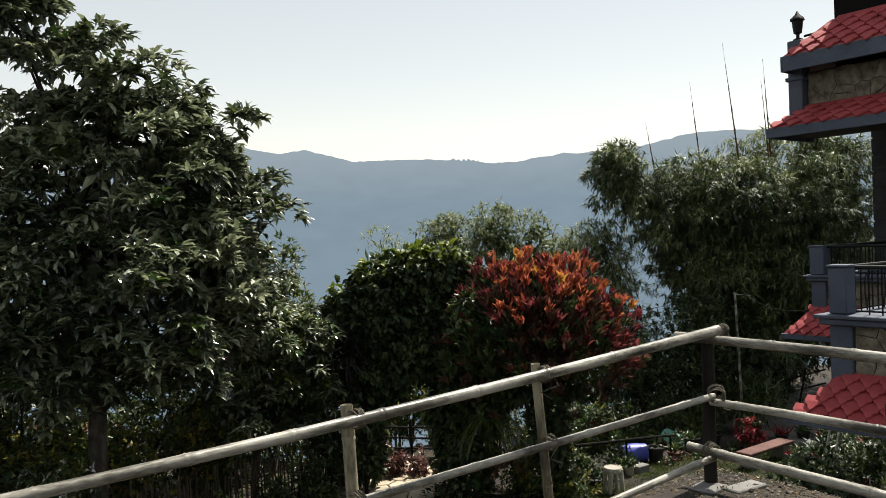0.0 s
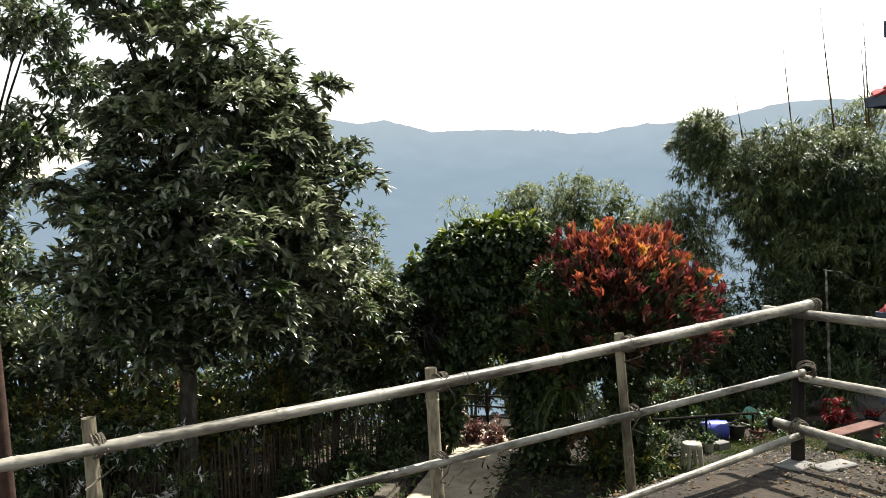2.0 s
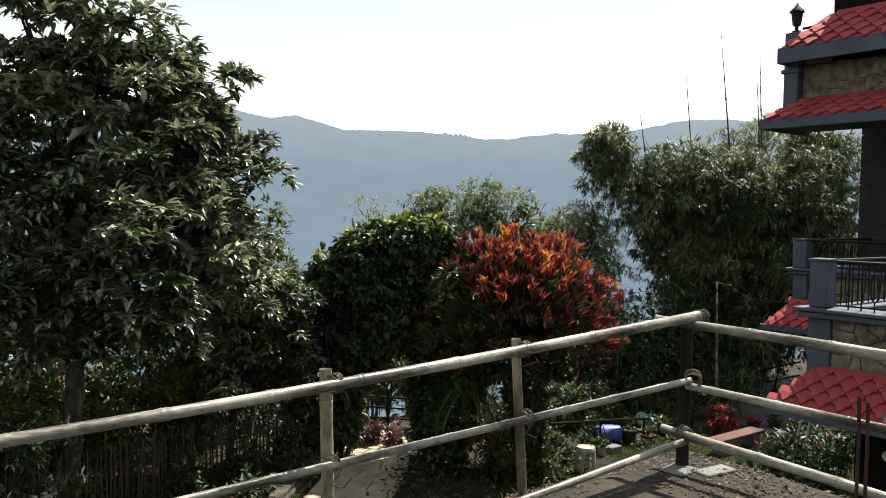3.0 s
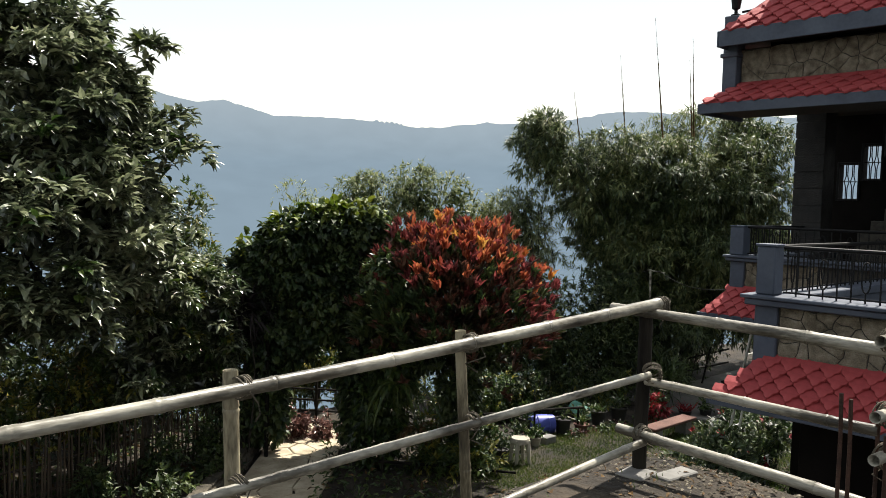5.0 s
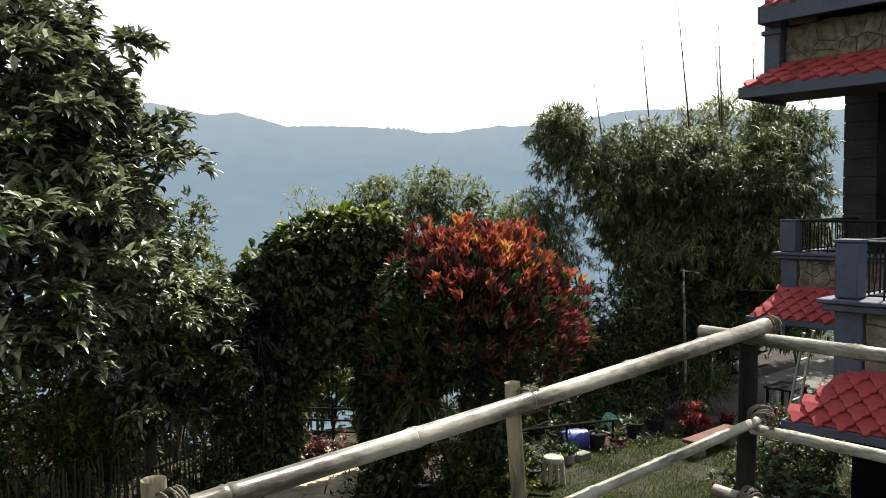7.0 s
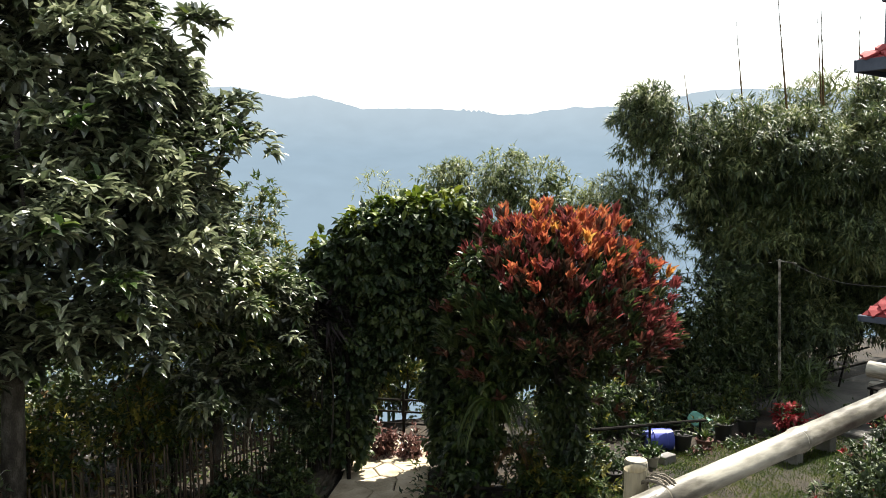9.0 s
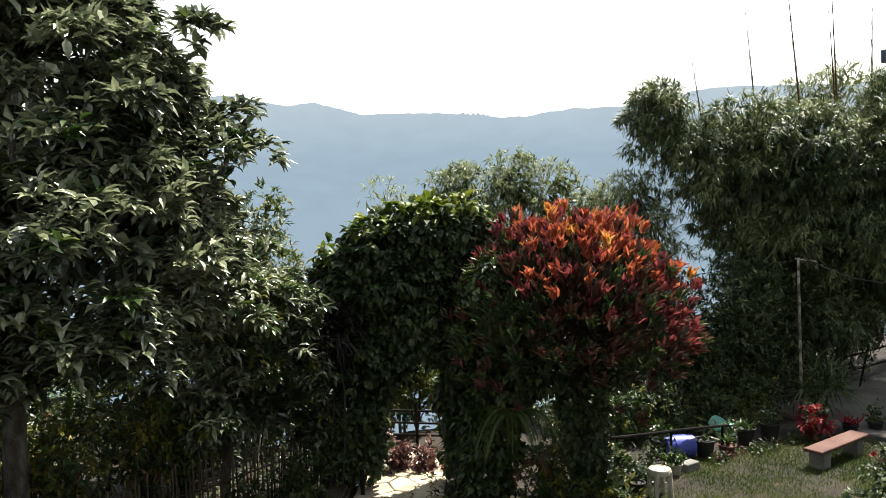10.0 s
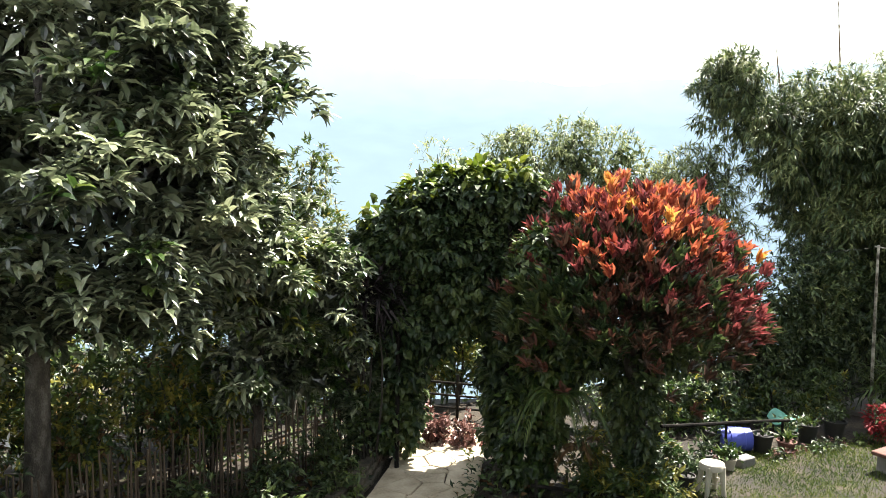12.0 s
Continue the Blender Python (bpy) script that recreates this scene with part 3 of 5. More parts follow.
# nearer balcony block
part("wall", Shape().box((7.62, Y_LOW, -0.4), (7.85, 3.98, 0.44)), M_MORTAR, house, "stone-clad parapet wall with recessed mortar")
part("wall", Shape().box((7.85, 3.78, -0.4), (11.6, 3.98, 0.44)), M_BLUE, house, "blue-grey balcony side wall")
part("balcony_floor", Shape().box((7.85, Y_LOW, -0.12), (14.6, 3.78, 0.02)).box((11.72, 3.78, -0.12), (14.6, 6.1, 0.02)), M_CONCRETE, house, "grey concrete balcony floor")
part("ledge", Shape().box((7.52, Y_LOW, 0.44), (7.9, 4.08, 0.50), bevel=0.01).box((7.49, Y_LOW, 0.50), (7.93, 4.11, 0.535), bevel=0.008), M_BLUE, house, "blue-grey moulded ledge")
part("ledge", Shape().box((7.93, 3.74, 0.45), (11.4, 4.05, 0.53), bevel=0.01), M_BLUE, house)
part("pillar", Shape().box((7.585, 3.80, -0.3), (7.66, 4.01, 0.438), bevel=0.01), M_BLUE, house, "blue-grey painted pillar")
part("pillar", Shape().box((7.58, 3.84, 0.537), (7.76, 4.01, 0.97), bevel=0.012).box((7.57, 3.83, 0.97), (7.77, 4.02, 0.992), bevel=0.004), M_BLUE, house)
# farther balcony block
part("wall", Shape().box((11.52, 4.0, -0.25), (11.72, 6.24, 0.58)), M_MORTAR, house)
part("wall", Shape().box((11.72, 6.06, -0.25), (14.9, 6.24, 0.58)), M_BLUE, house)
part("ledge", Shape().box((11.42, 4.1, 0.57), (11.8, 6.34, 0.62), bevel=0.01).box((11.39, 4.1, 0.62), (11.82, 6.37, 0.655), bevel=0.008), M_BLUE, house)
part("ledge", Shape().box((11.82, 6.0, 0.57), (14.8, 6.34, 0.65), bevel=0.01), M_BLUE, house)
part("pillar", Shape().box((11.48, 6.08, -0.2), (11.56, 6.29, 0.568), bevel=0.01), M_BLUE, house)
part("pillar", Shape().box((11.46, 6.09, 0.657), (11.66, 6.30, 1.06), bevel=0.012).box((11.45, 6.08, 1.06), (11.67, 6.31, 1.08), bevel=0.004), M_BLUE, house)
# slate column, stair hall
part("column", Shape().box((13.7, 5.95, 0.02), (14.15, 6.4, 3.05), bevel=0.01), M_SLATE, house, "dark slate-clad column")
for k in range(11):
    part("slate_course", Shape().box((13.685, 5.94, 0.06 + k * 0.27), (13.7, 6.41, 0.31 + k * 0.27), bevel=0.006), M_SLATE, house)
for k in range(7):
    part("step", Shape().box((13.95, 5.48 - 0.19 * (k + 1), 0.02), (14.96, 5.48 - 0.19 * k, 1.0 + 0.19 * k), bevel=0.008), M_MORTAR, house, "dark concrete stair step")
WALLX = 15.0


def opening_wall(x0, x1, y0, y1, z0, z1, holes):
    """A wall across y with rectangular openings cut through it."""
    ys = sorted({y0, y1, *[h[0] for h in holes], *[h[1] for h in holes]})
    out = []
    for a, b in zip(ys[:-1], ys[1:]):
        cuts = sorted((h[2], h[3]) for h in holes if h[0] < (a + b) / 2 < h[1])
        z = z0
        for c, d in cuts:
            out.append(Shape().box((x0, a, z), (x1, b, c), bevel=0.0005))
            z = d
        out.append(Shape().box((x0, a, z), (x1, b, z1), bevel=0.0005))
    return out


HOLES = []
for tl, br in (((6.20, 2.13), (5.90, 1.55)), ((5.82, 2.44), (5.55, 1.89)), ((5.50, 2.77), (5.26, 2.27))):
    HOLES.append((br[0], tl[0], br[1], tl[1]))
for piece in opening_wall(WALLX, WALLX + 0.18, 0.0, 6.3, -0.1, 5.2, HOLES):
    part("wall", piece, M_DARKWALL, house, "dark brown stair hall wall with indoor shade in its colour")
for y0, y1, z0, z1 in HOLES:
    w = part("window", Shape().box((WALLX - 0.02, y0 - 0.04, z0 - 0.04), (WALLX + 0.02, y0 - 0.002, z1 + 0.04)).box((WALLX - 0.02, y1 + 0.002, z0 - 0.04), (WALLX + 0.02, y1 + 0.04, z1 + 0.04)).box((WALLX - 0.02, y0, z0 - 0.04), (WALLX + 0.02, y1, z0 - 0.002)).box((WALLX - 0.02, y0, z1 + 0.002), (WALLX + 0.02, y1, z1 + 0.04)), M_IRON, house, "stair window with a black wrought grille")
    g = Shape()
    for f in (0.333, 0.667):
        y = y0 + (y1 - y0) * f
        zm, bow = (z0 + z1) / 2, (y1 - y0) * 0.13
        for sgn in (-1, 1):
            g.tube([(WALLX + 0.06, y + (0.012 * sgn), z0), (WALLX + 0.06, y + 0.012 * sgn, zm - 0.1), (WALLX + 0.06, y + bow * sgn, zm), (WALLX + 0.06, y + 0.012 * sgn, zm + 0.1), (WALLX + 0.06, y + 0.012 * sgn, z1)], 0.009, 6)
    g.tube([(WALLX + 0.06, y0, (z0 + z1) / 2), (WALLX + 0.06, y1, (z0 + z1) / 2)], 0.008, 6)
    part("grille", g, M_IRON, w)
for k in range(9):
    part("stair_step", Shape().box((13.9, 4.9 - k * 0.3 - 0.3, 0.02), (WALLX - 0.03, 4.9 - k * 0.3 - 0.003, 0.9 + k * 0.19), bevel=0.008), M_MORTAR, house, "grey concrete stair step along the hall wall")
part("stair_rail", Shape().tube([(13.95, 4.7, 1.55), (13.95, 2.3, 3.1)], 0.022, 8).tube([(13.95, 4.65, 0.95), (13.95, 4.65, 1.58)], 0.018, 8).tube([(13.95, 3.9, 1.4), (13.95, 3.9, 2.08)], 0.018, 8), M_IRON, house)
# roofs and upper storey
skirt_roof(11.75, 11.35, 3.13, 2.83, 6.40, Y_LOW, 0.24, "red scalloped tile skirt roof with grey fascia", False, 0.15)
part("wall", Shape().box((11.78, Y_LOW, 3.08), (12.0, 6.42, 3.63)), M_MORTAR, house)
part("pillar", Shape().box((11.66, 6.43, 3.0), (11.9, 6.65, 4.12), bevel=0.012).box((11.63, 6.40, 3.52), (11.93, 6.68, 3.58), bevel=0.01), M_BLUE, house)
skirt_roof(11.9, 11.42, 4.35, 3.86, 6.10, Y_LOW, 0.26, "red scalloped tile upper roof with grey fascia", False, 0.23)
part("ceiling_slab", Shape().box((11.78, Y_LOW, 2.96), (15.2, 6.42, 3.08)), M_SOFFIT, house, "brown painted ceiling slab")
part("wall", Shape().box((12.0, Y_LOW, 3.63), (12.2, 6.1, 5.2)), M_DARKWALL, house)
lan = part("lantern", Shape().lathe((11.78, 6.54, 4.12), [(0.0, 0.0), (0.07, 0.0), (0.07, 0.03), (0.025, 0.05), (0.025, 0.1), (0.06, 0.12), (0.085, 0.3), (0.11, 0.31), (0.10, 0.335), (0.03, 0.4), (0.015, 0.44), (0.0, 0.45)], 8), M_IRON, house, "black iron lantern on the pillar")
part("roof_rail", Shape().tube([(11.8, 6.45, 4.18), (11.8, 5.3, 4.2)], 0.018, 6).tube([(11.8, 6.45, 4.04), (11.8, 5.3, 4.06)], 0.012, 6), M_IRON, house)
skirt_roof(7.6, 7.3, -0.02, -0.40, 3.94, Y_LOW, 0.17, "red scalloped tile roof below the balcony", True, 0.07)
skirt_roof(11.5, 11.2, 0.19, -0.18, 6.28, 4.05, 0.17, "red scalloped tile roof below the far balcony", False, 0.08)


def balustrade(p0, p1, z0, z1, step=0.115):
    """Black iron railing: top and bottom rails, bars and looped motifs."""
    p0, p1 = np.array(p0), np.array(p1)
    d = p1 - p0
    length = np.linalg.norm(d)
    d = d / length
    rail = part("balustrade", Shape().tube([(*p0, z1), (*p1, z1)], 0.02, 8), M_IRON, house, "black wrought iron balcony railing")
    part("bottom_bar", Shape().tube([(*p0, z0 + 0.03), (*p1, z0 + 0.03)], 0.009, 6), M_IRON, rail)
    for k in range(1, int(length / step)):
        q = p0 + d * k * step
        if k % 3:
            part("bar", Shape().tube([(*q, z0), (*q, z1)], 0.008, 6), M_IRON, rail)
        else:
            pts = []
            for t in np.linspace(0, 2 * np.pi, 17):
                o = q + d * 0.035 * math.sin(t) * (1 + 0.2 * abs(math.cos(t)))
                pts.append((*o, (z0 + z1) / 2 - math.cos(t) * (z1 - z0) * 0.3))
            part("loop", Shape().tube(pts, 0.007, 6).tube([(*q, z0), (*q, z0 + (z1 - z0) * 0.2)], 0.007, 6), M_IRON, rail)


balustrade((7.68, 3.8), (7.68, Y_LOW + 3), 0.535, 0.965)
balustrade((7.79, 3.92), (11.4, 3.92), 0.53, 0.965)
balustrade((11.57, 6.08), (11.57, 4.1), 0.655, 1.06)
balustrade((11.67, 6.2), (13.7, 6.2), 0.65, 1.06)
# lower storey under the skirt roof, its walls near-black to paint the shade there
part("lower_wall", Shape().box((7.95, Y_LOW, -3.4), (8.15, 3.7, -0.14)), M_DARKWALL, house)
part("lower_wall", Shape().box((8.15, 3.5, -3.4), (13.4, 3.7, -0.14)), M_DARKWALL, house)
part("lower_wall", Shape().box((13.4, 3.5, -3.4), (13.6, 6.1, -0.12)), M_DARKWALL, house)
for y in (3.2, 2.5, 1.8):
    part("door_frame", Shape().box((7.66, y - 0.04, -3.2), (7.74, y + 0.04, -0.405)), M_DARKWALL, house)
crazy_stones(house, M_STONE, 7.62, 0.0, 3.79, -0.02, 0.438, 0.17, 5)
crazy_stones(house, M_STONE, 11.52, 5.0, 6.07, 0.2, 0.568, 0.18, 6)
crazy_stones(house, M_STONE, 11.78, 3.6, 6.41, 3.14, 3.62, 0.24, 8)


# ---- plants ----
def rosettes(points, outward, per, length, width, spread=0.9, lift=0.25, jitter=0.3, roll=0.5, flat=1.0):
    """Leaf bases, ways and sides for tufts of leaves at twig ends."""
    n = len(points)
    base = np.repeat(points, per, 0) + rng.normal(size=(n * per, 3)) * 0.02
    out = np.repeat(outward, per, 0)
    way = out * (1 - spread * 0.45) + unit(n * per) * spread + np.array([0, 0, lift])
    way[:, 2] *= flat
    side = np.cross(way, (0, 0, 1.0)) + unit(n * per) * roll * np.linalg.norm(way, axis=1)[:, None]
    k = n * per
    return base, way, side, length * rng.uniform(1 - jitter, 1 + jitter, k), width * rng.uniform(1 - jitter, 1 + jitter, k)


def blob_points(blobs, n, shell=0.5, rough=0.22):
    """Points near the skins of overlapping ellipsoids, with a ragged outline."""
    w = np.array([(b[3] * b[4] * b[5]) ** 0.667 for b in blobs])
    pick = rng.choice(len(blobs), n, p=w / w.sum())
    B = np.array(blobs)[pick]
    d = unit(n)
    r = (1 - (1 - shell) * rng.random(n) ** 1.6)
    lump = np.array([noise.noise((q[0] * 2.3 + k * 5, q[1] * 2.3, q[2] * 2.3)) for q, k in zip(d, pick)])
    r = r * (1 + rough * lump * 1.6)
    return B[:, :3] + d * B[:, 3:6] * r[:, None], d


def clump_points(blobs, clumps, per_clump, size, shell=0.55):
    """Points gathered in leafy clumps on the skins of ellipsoids, densest on the upper side of each clump, with dark gaps between."""
    c, d = blob_points(blobs, clumps, shell, 0.2)
    n = clumps * per_clump
    q = unit(n)
    q[:, 2] = np.where(rng.random(n) < 0.75, np.abs(q[:, 2]), q[:, 2])
    s = np.repeat(size * rng.uniform(0.6, 1.3, clumps), per_clump)[:, None]
    p = np.repeat(c, per_clump, 0) + q * s * np.array([1, 1, 0.6]) * rng.uniform(0.5, 1.0, (n, 1))
    out = np.repeat(d, per_clump, 0) * 0.5 + q
    return p, out / np.linalg.norm(out, axis=1)[:, None]


def inner_leaves(shape, blobs, n, length, width, slot=0):
    """Large shaded leaves deep inside a crown, which close it to the light behind."""
    w = np.array([b[3] * b[4] * b[5] for b in blobs])
    B = np.array(blobs)[rng.choice(len(blobs), n, p=w / w.sum())]
    p = B[:, :3] + unit(n) * B[:, 3:6] * (0.58 * rng.random(n) ** 0.5)[:, None]
    shape.leaves(p, unit(n) + np.array([0, 0, -0.3]), unit(n), length * rng.uniform(0.7, 1.3, n), width, slot, 0.15, 0.2)


def limbs(shape, base, tips, r0, r1, seed=0):
    """Curved boughs from a base point to several tips."""
    r = random.Random(seed)
    base = np.array(base, float)
    for tip in tips:
        tip = np.array(tip, float)
        t = np.linspace(0, 1, 6)
        bend = np.array([r.uniform(-0.2, 0.2), r.uniform(-0.2, 0.2), 0.15]) * np.linalg.norm(tip - base) * 0.4
        pts = base + (tip - base) * t[:, None] + bend * np.sin(t * np.pi)[:, None]
        shape.tube(pts, r0 + (r1 - r0) * t, 7)
    return shape


def tree(name, label, base, top, trunk_r, blobs, twigs, per, length, width, leaf_mats, probs, spread=0.9, lift=0.2, droop=0.25, shell=0.5, bark=None, top_bias=None, category="tree", broad=False, clumps=0, clump_size=0.4, inner=0, flat=1.0, roll=0.5):
    t = thing(name, label, category, at=base)
    base, top = np.array(base, float), np.array(top, float)
    q = np.linspace(0, 1, 7)
    wob = np.array([[noise.noise((k * 3, base[0], 1)), noise.noise((k * 3, base[1], 5)), 0] for k in q]) * 0.12
    pts = base + (top - base) * q[:, None] + wob * (q * (1 - q) * 4)[:, None]
    part("trunk", Shape().tube(pts, trunk_r * (1.15 - 0.75 * q), 10), bark or M_BARK, t)
    tips = [(b[0], b[1], b[2]) for b in blobs]
    for k, tip in enumerate(tips):
        for goal in (tip, np.array(tip) + rng.normal(size=3) * 0.5 * np.array(blobs[k][3:6])):
            part("branch", limbs(Shape(), pts[2 + k % 4], [goal], trunk_r * 0.5, 0.012, k), M_TWIG, t)
    p, d = blob_points(blobs, twigs, shell)
    if clumps:
        p2, d2 = clump_points(blobs, clumps, twigs // clumps, clump_size)
        few = twigs // 12
        p, d = np.concatenate([p2, p[:few]]), np.concatenate([d2, d[:few]])
        twigs = len(p)
    b, way, side, L, W = rosettes(p, d, per, length, width, spread, lift, 0.3, roll, flat)
    if top_bias is None:
        slot = np.repeat(rng.choice(len(leaf_mats), twigs, p=probs), per)
    else:
        slot = np.repeat(top_bias(p, d), per)
    crown = Shape()
    (crown.broad_leaves if broad else crown.leaves)(b, way, side, L, W, slot, 0.2, droop)
    if inner:
        inner_leaves(crown, blobs, inner, length * 1.5, width * 1.7)
    part("crown", crown, leaf_mats, t, smooth=False, kind="stuff")
    return t


tree("broadleaf_tree", "tall dark glossy-leaved tree behind the picket fence", (2.93, 11.95, -3.1), (3.2, 11.8, 3.6), 0.13,
     [(2.2, 11.8, 4.3, 0.6, 0.6, 0.5), (3.3, 11.8, 3.6, 1.1, 1.0, 0.75), (4.3, 11.7, 2.9, 0.95, 0.9, 0.75), (2.7, 11.8, 2.9, 0.75, 0.7, 0.6), (3.6, 11.6, 2.2, 1.5, 1.4, 1.1), (4.6, 11.6, 1.9, 0.95, 0.9, 0.75), (5.3, 12.2, 0.9, 0.6, 0.6, 0.55), (3.2, 11.5, 0.9, 1.9, 1.7, 1.2), (2.2, 11.7, 1.4, 1.0, 1.0, 0.8), (4.4, 11.7, 1.3, 1.1, 1.0, 1.0),
      (4.6, 11.7, 0.25, 1.0, 0.9, 0.75), (2.6, 11.3, 0.1, 1.3, 1.0, 0.7), (3.8, 11.2, -0.15, 1.0, 0.8, 0.5)],
     5800, 7, 0.175, 0.08, [M_TREE_LEAF, M_SHRUB_LEAF], [0.93, 0.07], 0.95, 0.2, 0.25, 0.3, broad=True, clumps=250, clump_size=0.37, inner=1700, flat=0.55, roll=0.35)
tree("broadleaf_shrub", "leafy green shrub leaning over the picket fence", (5.6, 12.7, -3.0), (5.7, 12.7, -0.3), 0.07,
     [(5.4, 12.4, -0.1, 0.95, 0.9, 0.75), (6.2, 12.8, -0.5, 0.95, 0.8, 0.8), (5.9, 13.0, 0.25, 0.7, 0.7, 0.6), (6.9, 12.9, -1.0, 0.75, 0.6, 0.8), (5.4, 12.6, -1.3, 0.9, 0.6, 0.8), (6.4, 13.2, -1.7, 0.8, 0.5, 0.8), (7.3, 13.2, -1.9, 0.5, 0.4, 0.8)],
     2600, 8, 0.155, 0.064, [M_TREE_LEAF, M_SHRUB_LEAF, M_YELLOW_LEAF], [0.66, 0.31, 0.03], 0.9, 0.1, 0.25, 0.35, broad=True, clumps=170, clump_size=0.27, inner=1300, flat=0.55, roll=0.35)
tree("young_tree", "slim light green tree rising behind the shrubs", (6.9, 14.9, -3.3), (7.35, 14.9, 1.4), 0.05,
     [(7.0, 14.9, 0.1, 0.9, 0.8, 0.6), (7.3, 14.9, 0.9, 0.42, 0.42, 0.6), (6.3, 14.6, 0.5, 0.6, 0.6, 0.5)],
     520, 8, 0.13, 0.045, [M_TREE_LEAF, M_SHRUB_LEAF, M_YELLOW_LEAF], [0.4, 0.5, 0.1], 0.9, 0.2, 0.25, 0.2)


def arch_blobs():
    u = np.array([0.83, -0.56, 0])
    c = np.array([8.35, 12.5, 0])
    out = []
    for du, z, r, rz in ((-1.1, -0.2, 0.42, 0.55), (-0.8, 0.22, 0.48, 0.45), (-0.25, 0.6, 0.5, 0.45), (0.35, 0.86, 0.5, 0.42), (0.9, 0.85, 0.5, 0.42), (1.25, 0.6, 0.4, 0.4), (-0.95, -0.55, 0.5, 0.6), (-0.55, -0.1, 0.5, 0.5), (0.0, 0.1, 0.55, 0.5), (0.5, 0.1, 0.5, 0.5), (1.0, 0.0, 0.45, 0.6),
                         (-0.6, -1.1, 0.45, 0.6), (0.1, -0.45, 0.5, 0.4), (0.55, -0.5, 0.45, 0.5), (0.2, -0.85, 0.5, 0.4), (-0.2, -1.1, 0.4, 0.5), (-0.62, -1.8, 0.4, 0.6), (-0.7, -2.5, 0.4, 0.6), (0.95, -0.9, 0.5, 0.6), (0.95, -1.7, 0.4, 0.6), (0.95, -2.5, 0.36, 0.6)):
        p = c + u * du
        out.append((p[0], p[1], z, r, r, rz))
    return out


arbour = thing("vine_arbour", "arched garden arbour overgrown with dark green vine", "arbour", at=(8.4, 12.5, -3.2))
u = np.array([0.83, -0.56, 0])
for side_u in (-0.62, 0.92):
    for back in (-0.3, 0.3):
        p = np.array([8.35, 12.5, 0]) + u * side_u + np.array([0.56, 0.83, 0]) * back
        part("post", cane((p[0], p[1], -3.35), (p[0], p[1], 0.4), 0.035, 0.03, 0.4, 0.01, 8, int(side_u * 10 + back * 7)), M_OLD_WOOD, arbour)
p, d = blob_points(arch_blobs(), 4200, 0.5, 0.24)
b, way, side, L, W = rosettes(p, d, 5, 0.15, 0.105, 0.8, -0.45)
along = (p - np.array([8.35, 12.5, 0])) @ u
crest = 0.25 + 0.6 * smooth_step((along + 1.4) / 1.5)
# crest leaves that face up are lime: sun glow put into their colour
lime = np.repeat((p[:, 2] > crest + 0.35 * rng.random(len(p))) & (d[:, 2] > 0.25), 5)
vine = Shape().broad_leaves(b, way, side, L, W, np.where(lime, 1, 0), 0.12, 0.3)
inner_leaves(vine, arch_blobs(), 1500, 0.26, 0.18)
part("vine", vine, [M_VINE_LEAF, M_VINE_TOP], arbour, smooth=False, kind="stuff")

# croton with its ivy-clad stem
CR = np.array([9.95, 10.45, 0])
croton = thing("croton_tree", "domed croton tree with fiery orange and red leaf tufts", "tree", at=(10.15, 10.3, -3.2))
part("trunk", Shape().tube([(10.2, 10.3, -3.4), (10.15, 10.32, -2.4), (10.05, 10.4, -1.5), (9.95, 10.45, -0.8)], [0.13, 0.11, 0.1, 0.08], 10), M_BARK, croton)
for k in range(16):
    q = k / 16 * 2 * np.pi
    lim = limbs(Shape(), (10.05, 10.4, -1.4 + 0.02 * k), [CR + np.array([1.5 * math.cos(q), 1.4 * math.sin(q), -0.5 + 0.9 * (k % 3) / 2])], 0.05, 0.012, k)
    part("branch", lim, M_TWIG, croton)
n = 1500
d = unit(n)
d[:, 2] = np.abs(d[:, 2]) * np.where(rng.random(n) < 0.25, -0.12, 1)
d /= np.linalg.norm(d, axis=1)[:, None]
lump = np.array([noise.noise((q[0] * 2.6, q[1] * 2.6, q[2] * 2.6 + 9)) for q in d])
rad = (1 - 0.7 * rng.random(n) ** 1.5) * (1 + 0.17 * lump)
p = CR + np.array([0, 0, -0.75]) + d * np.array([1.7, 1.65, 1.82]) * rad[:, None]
# leaf colours are the croton's own; the brighter top and right paint light
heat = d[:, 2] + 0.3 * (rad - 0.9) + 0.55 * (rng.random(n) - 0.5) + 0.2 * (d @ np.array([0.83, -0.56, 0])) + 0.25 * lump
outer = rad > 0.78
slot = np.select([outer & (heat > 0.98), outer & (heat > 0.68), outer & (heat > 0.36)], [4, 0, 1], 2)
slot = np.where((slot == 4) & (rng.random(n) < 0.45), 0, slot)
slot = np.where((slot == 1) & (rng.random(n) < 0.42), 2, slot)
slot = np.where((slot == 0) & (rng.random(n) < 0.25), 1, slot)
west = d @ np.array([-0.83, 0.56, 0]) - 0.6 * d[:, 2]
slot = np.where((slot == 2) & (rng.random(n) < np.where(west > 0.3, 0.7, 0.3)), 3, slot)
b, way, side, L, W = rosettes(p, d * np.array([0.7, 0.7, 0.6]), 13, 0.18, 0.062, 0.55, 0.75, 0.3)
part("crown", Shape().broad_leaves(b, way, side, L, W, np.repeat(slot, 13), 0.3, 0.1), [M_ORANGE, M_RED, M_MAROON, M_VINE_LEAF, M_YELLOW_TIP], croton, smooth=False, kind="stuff")
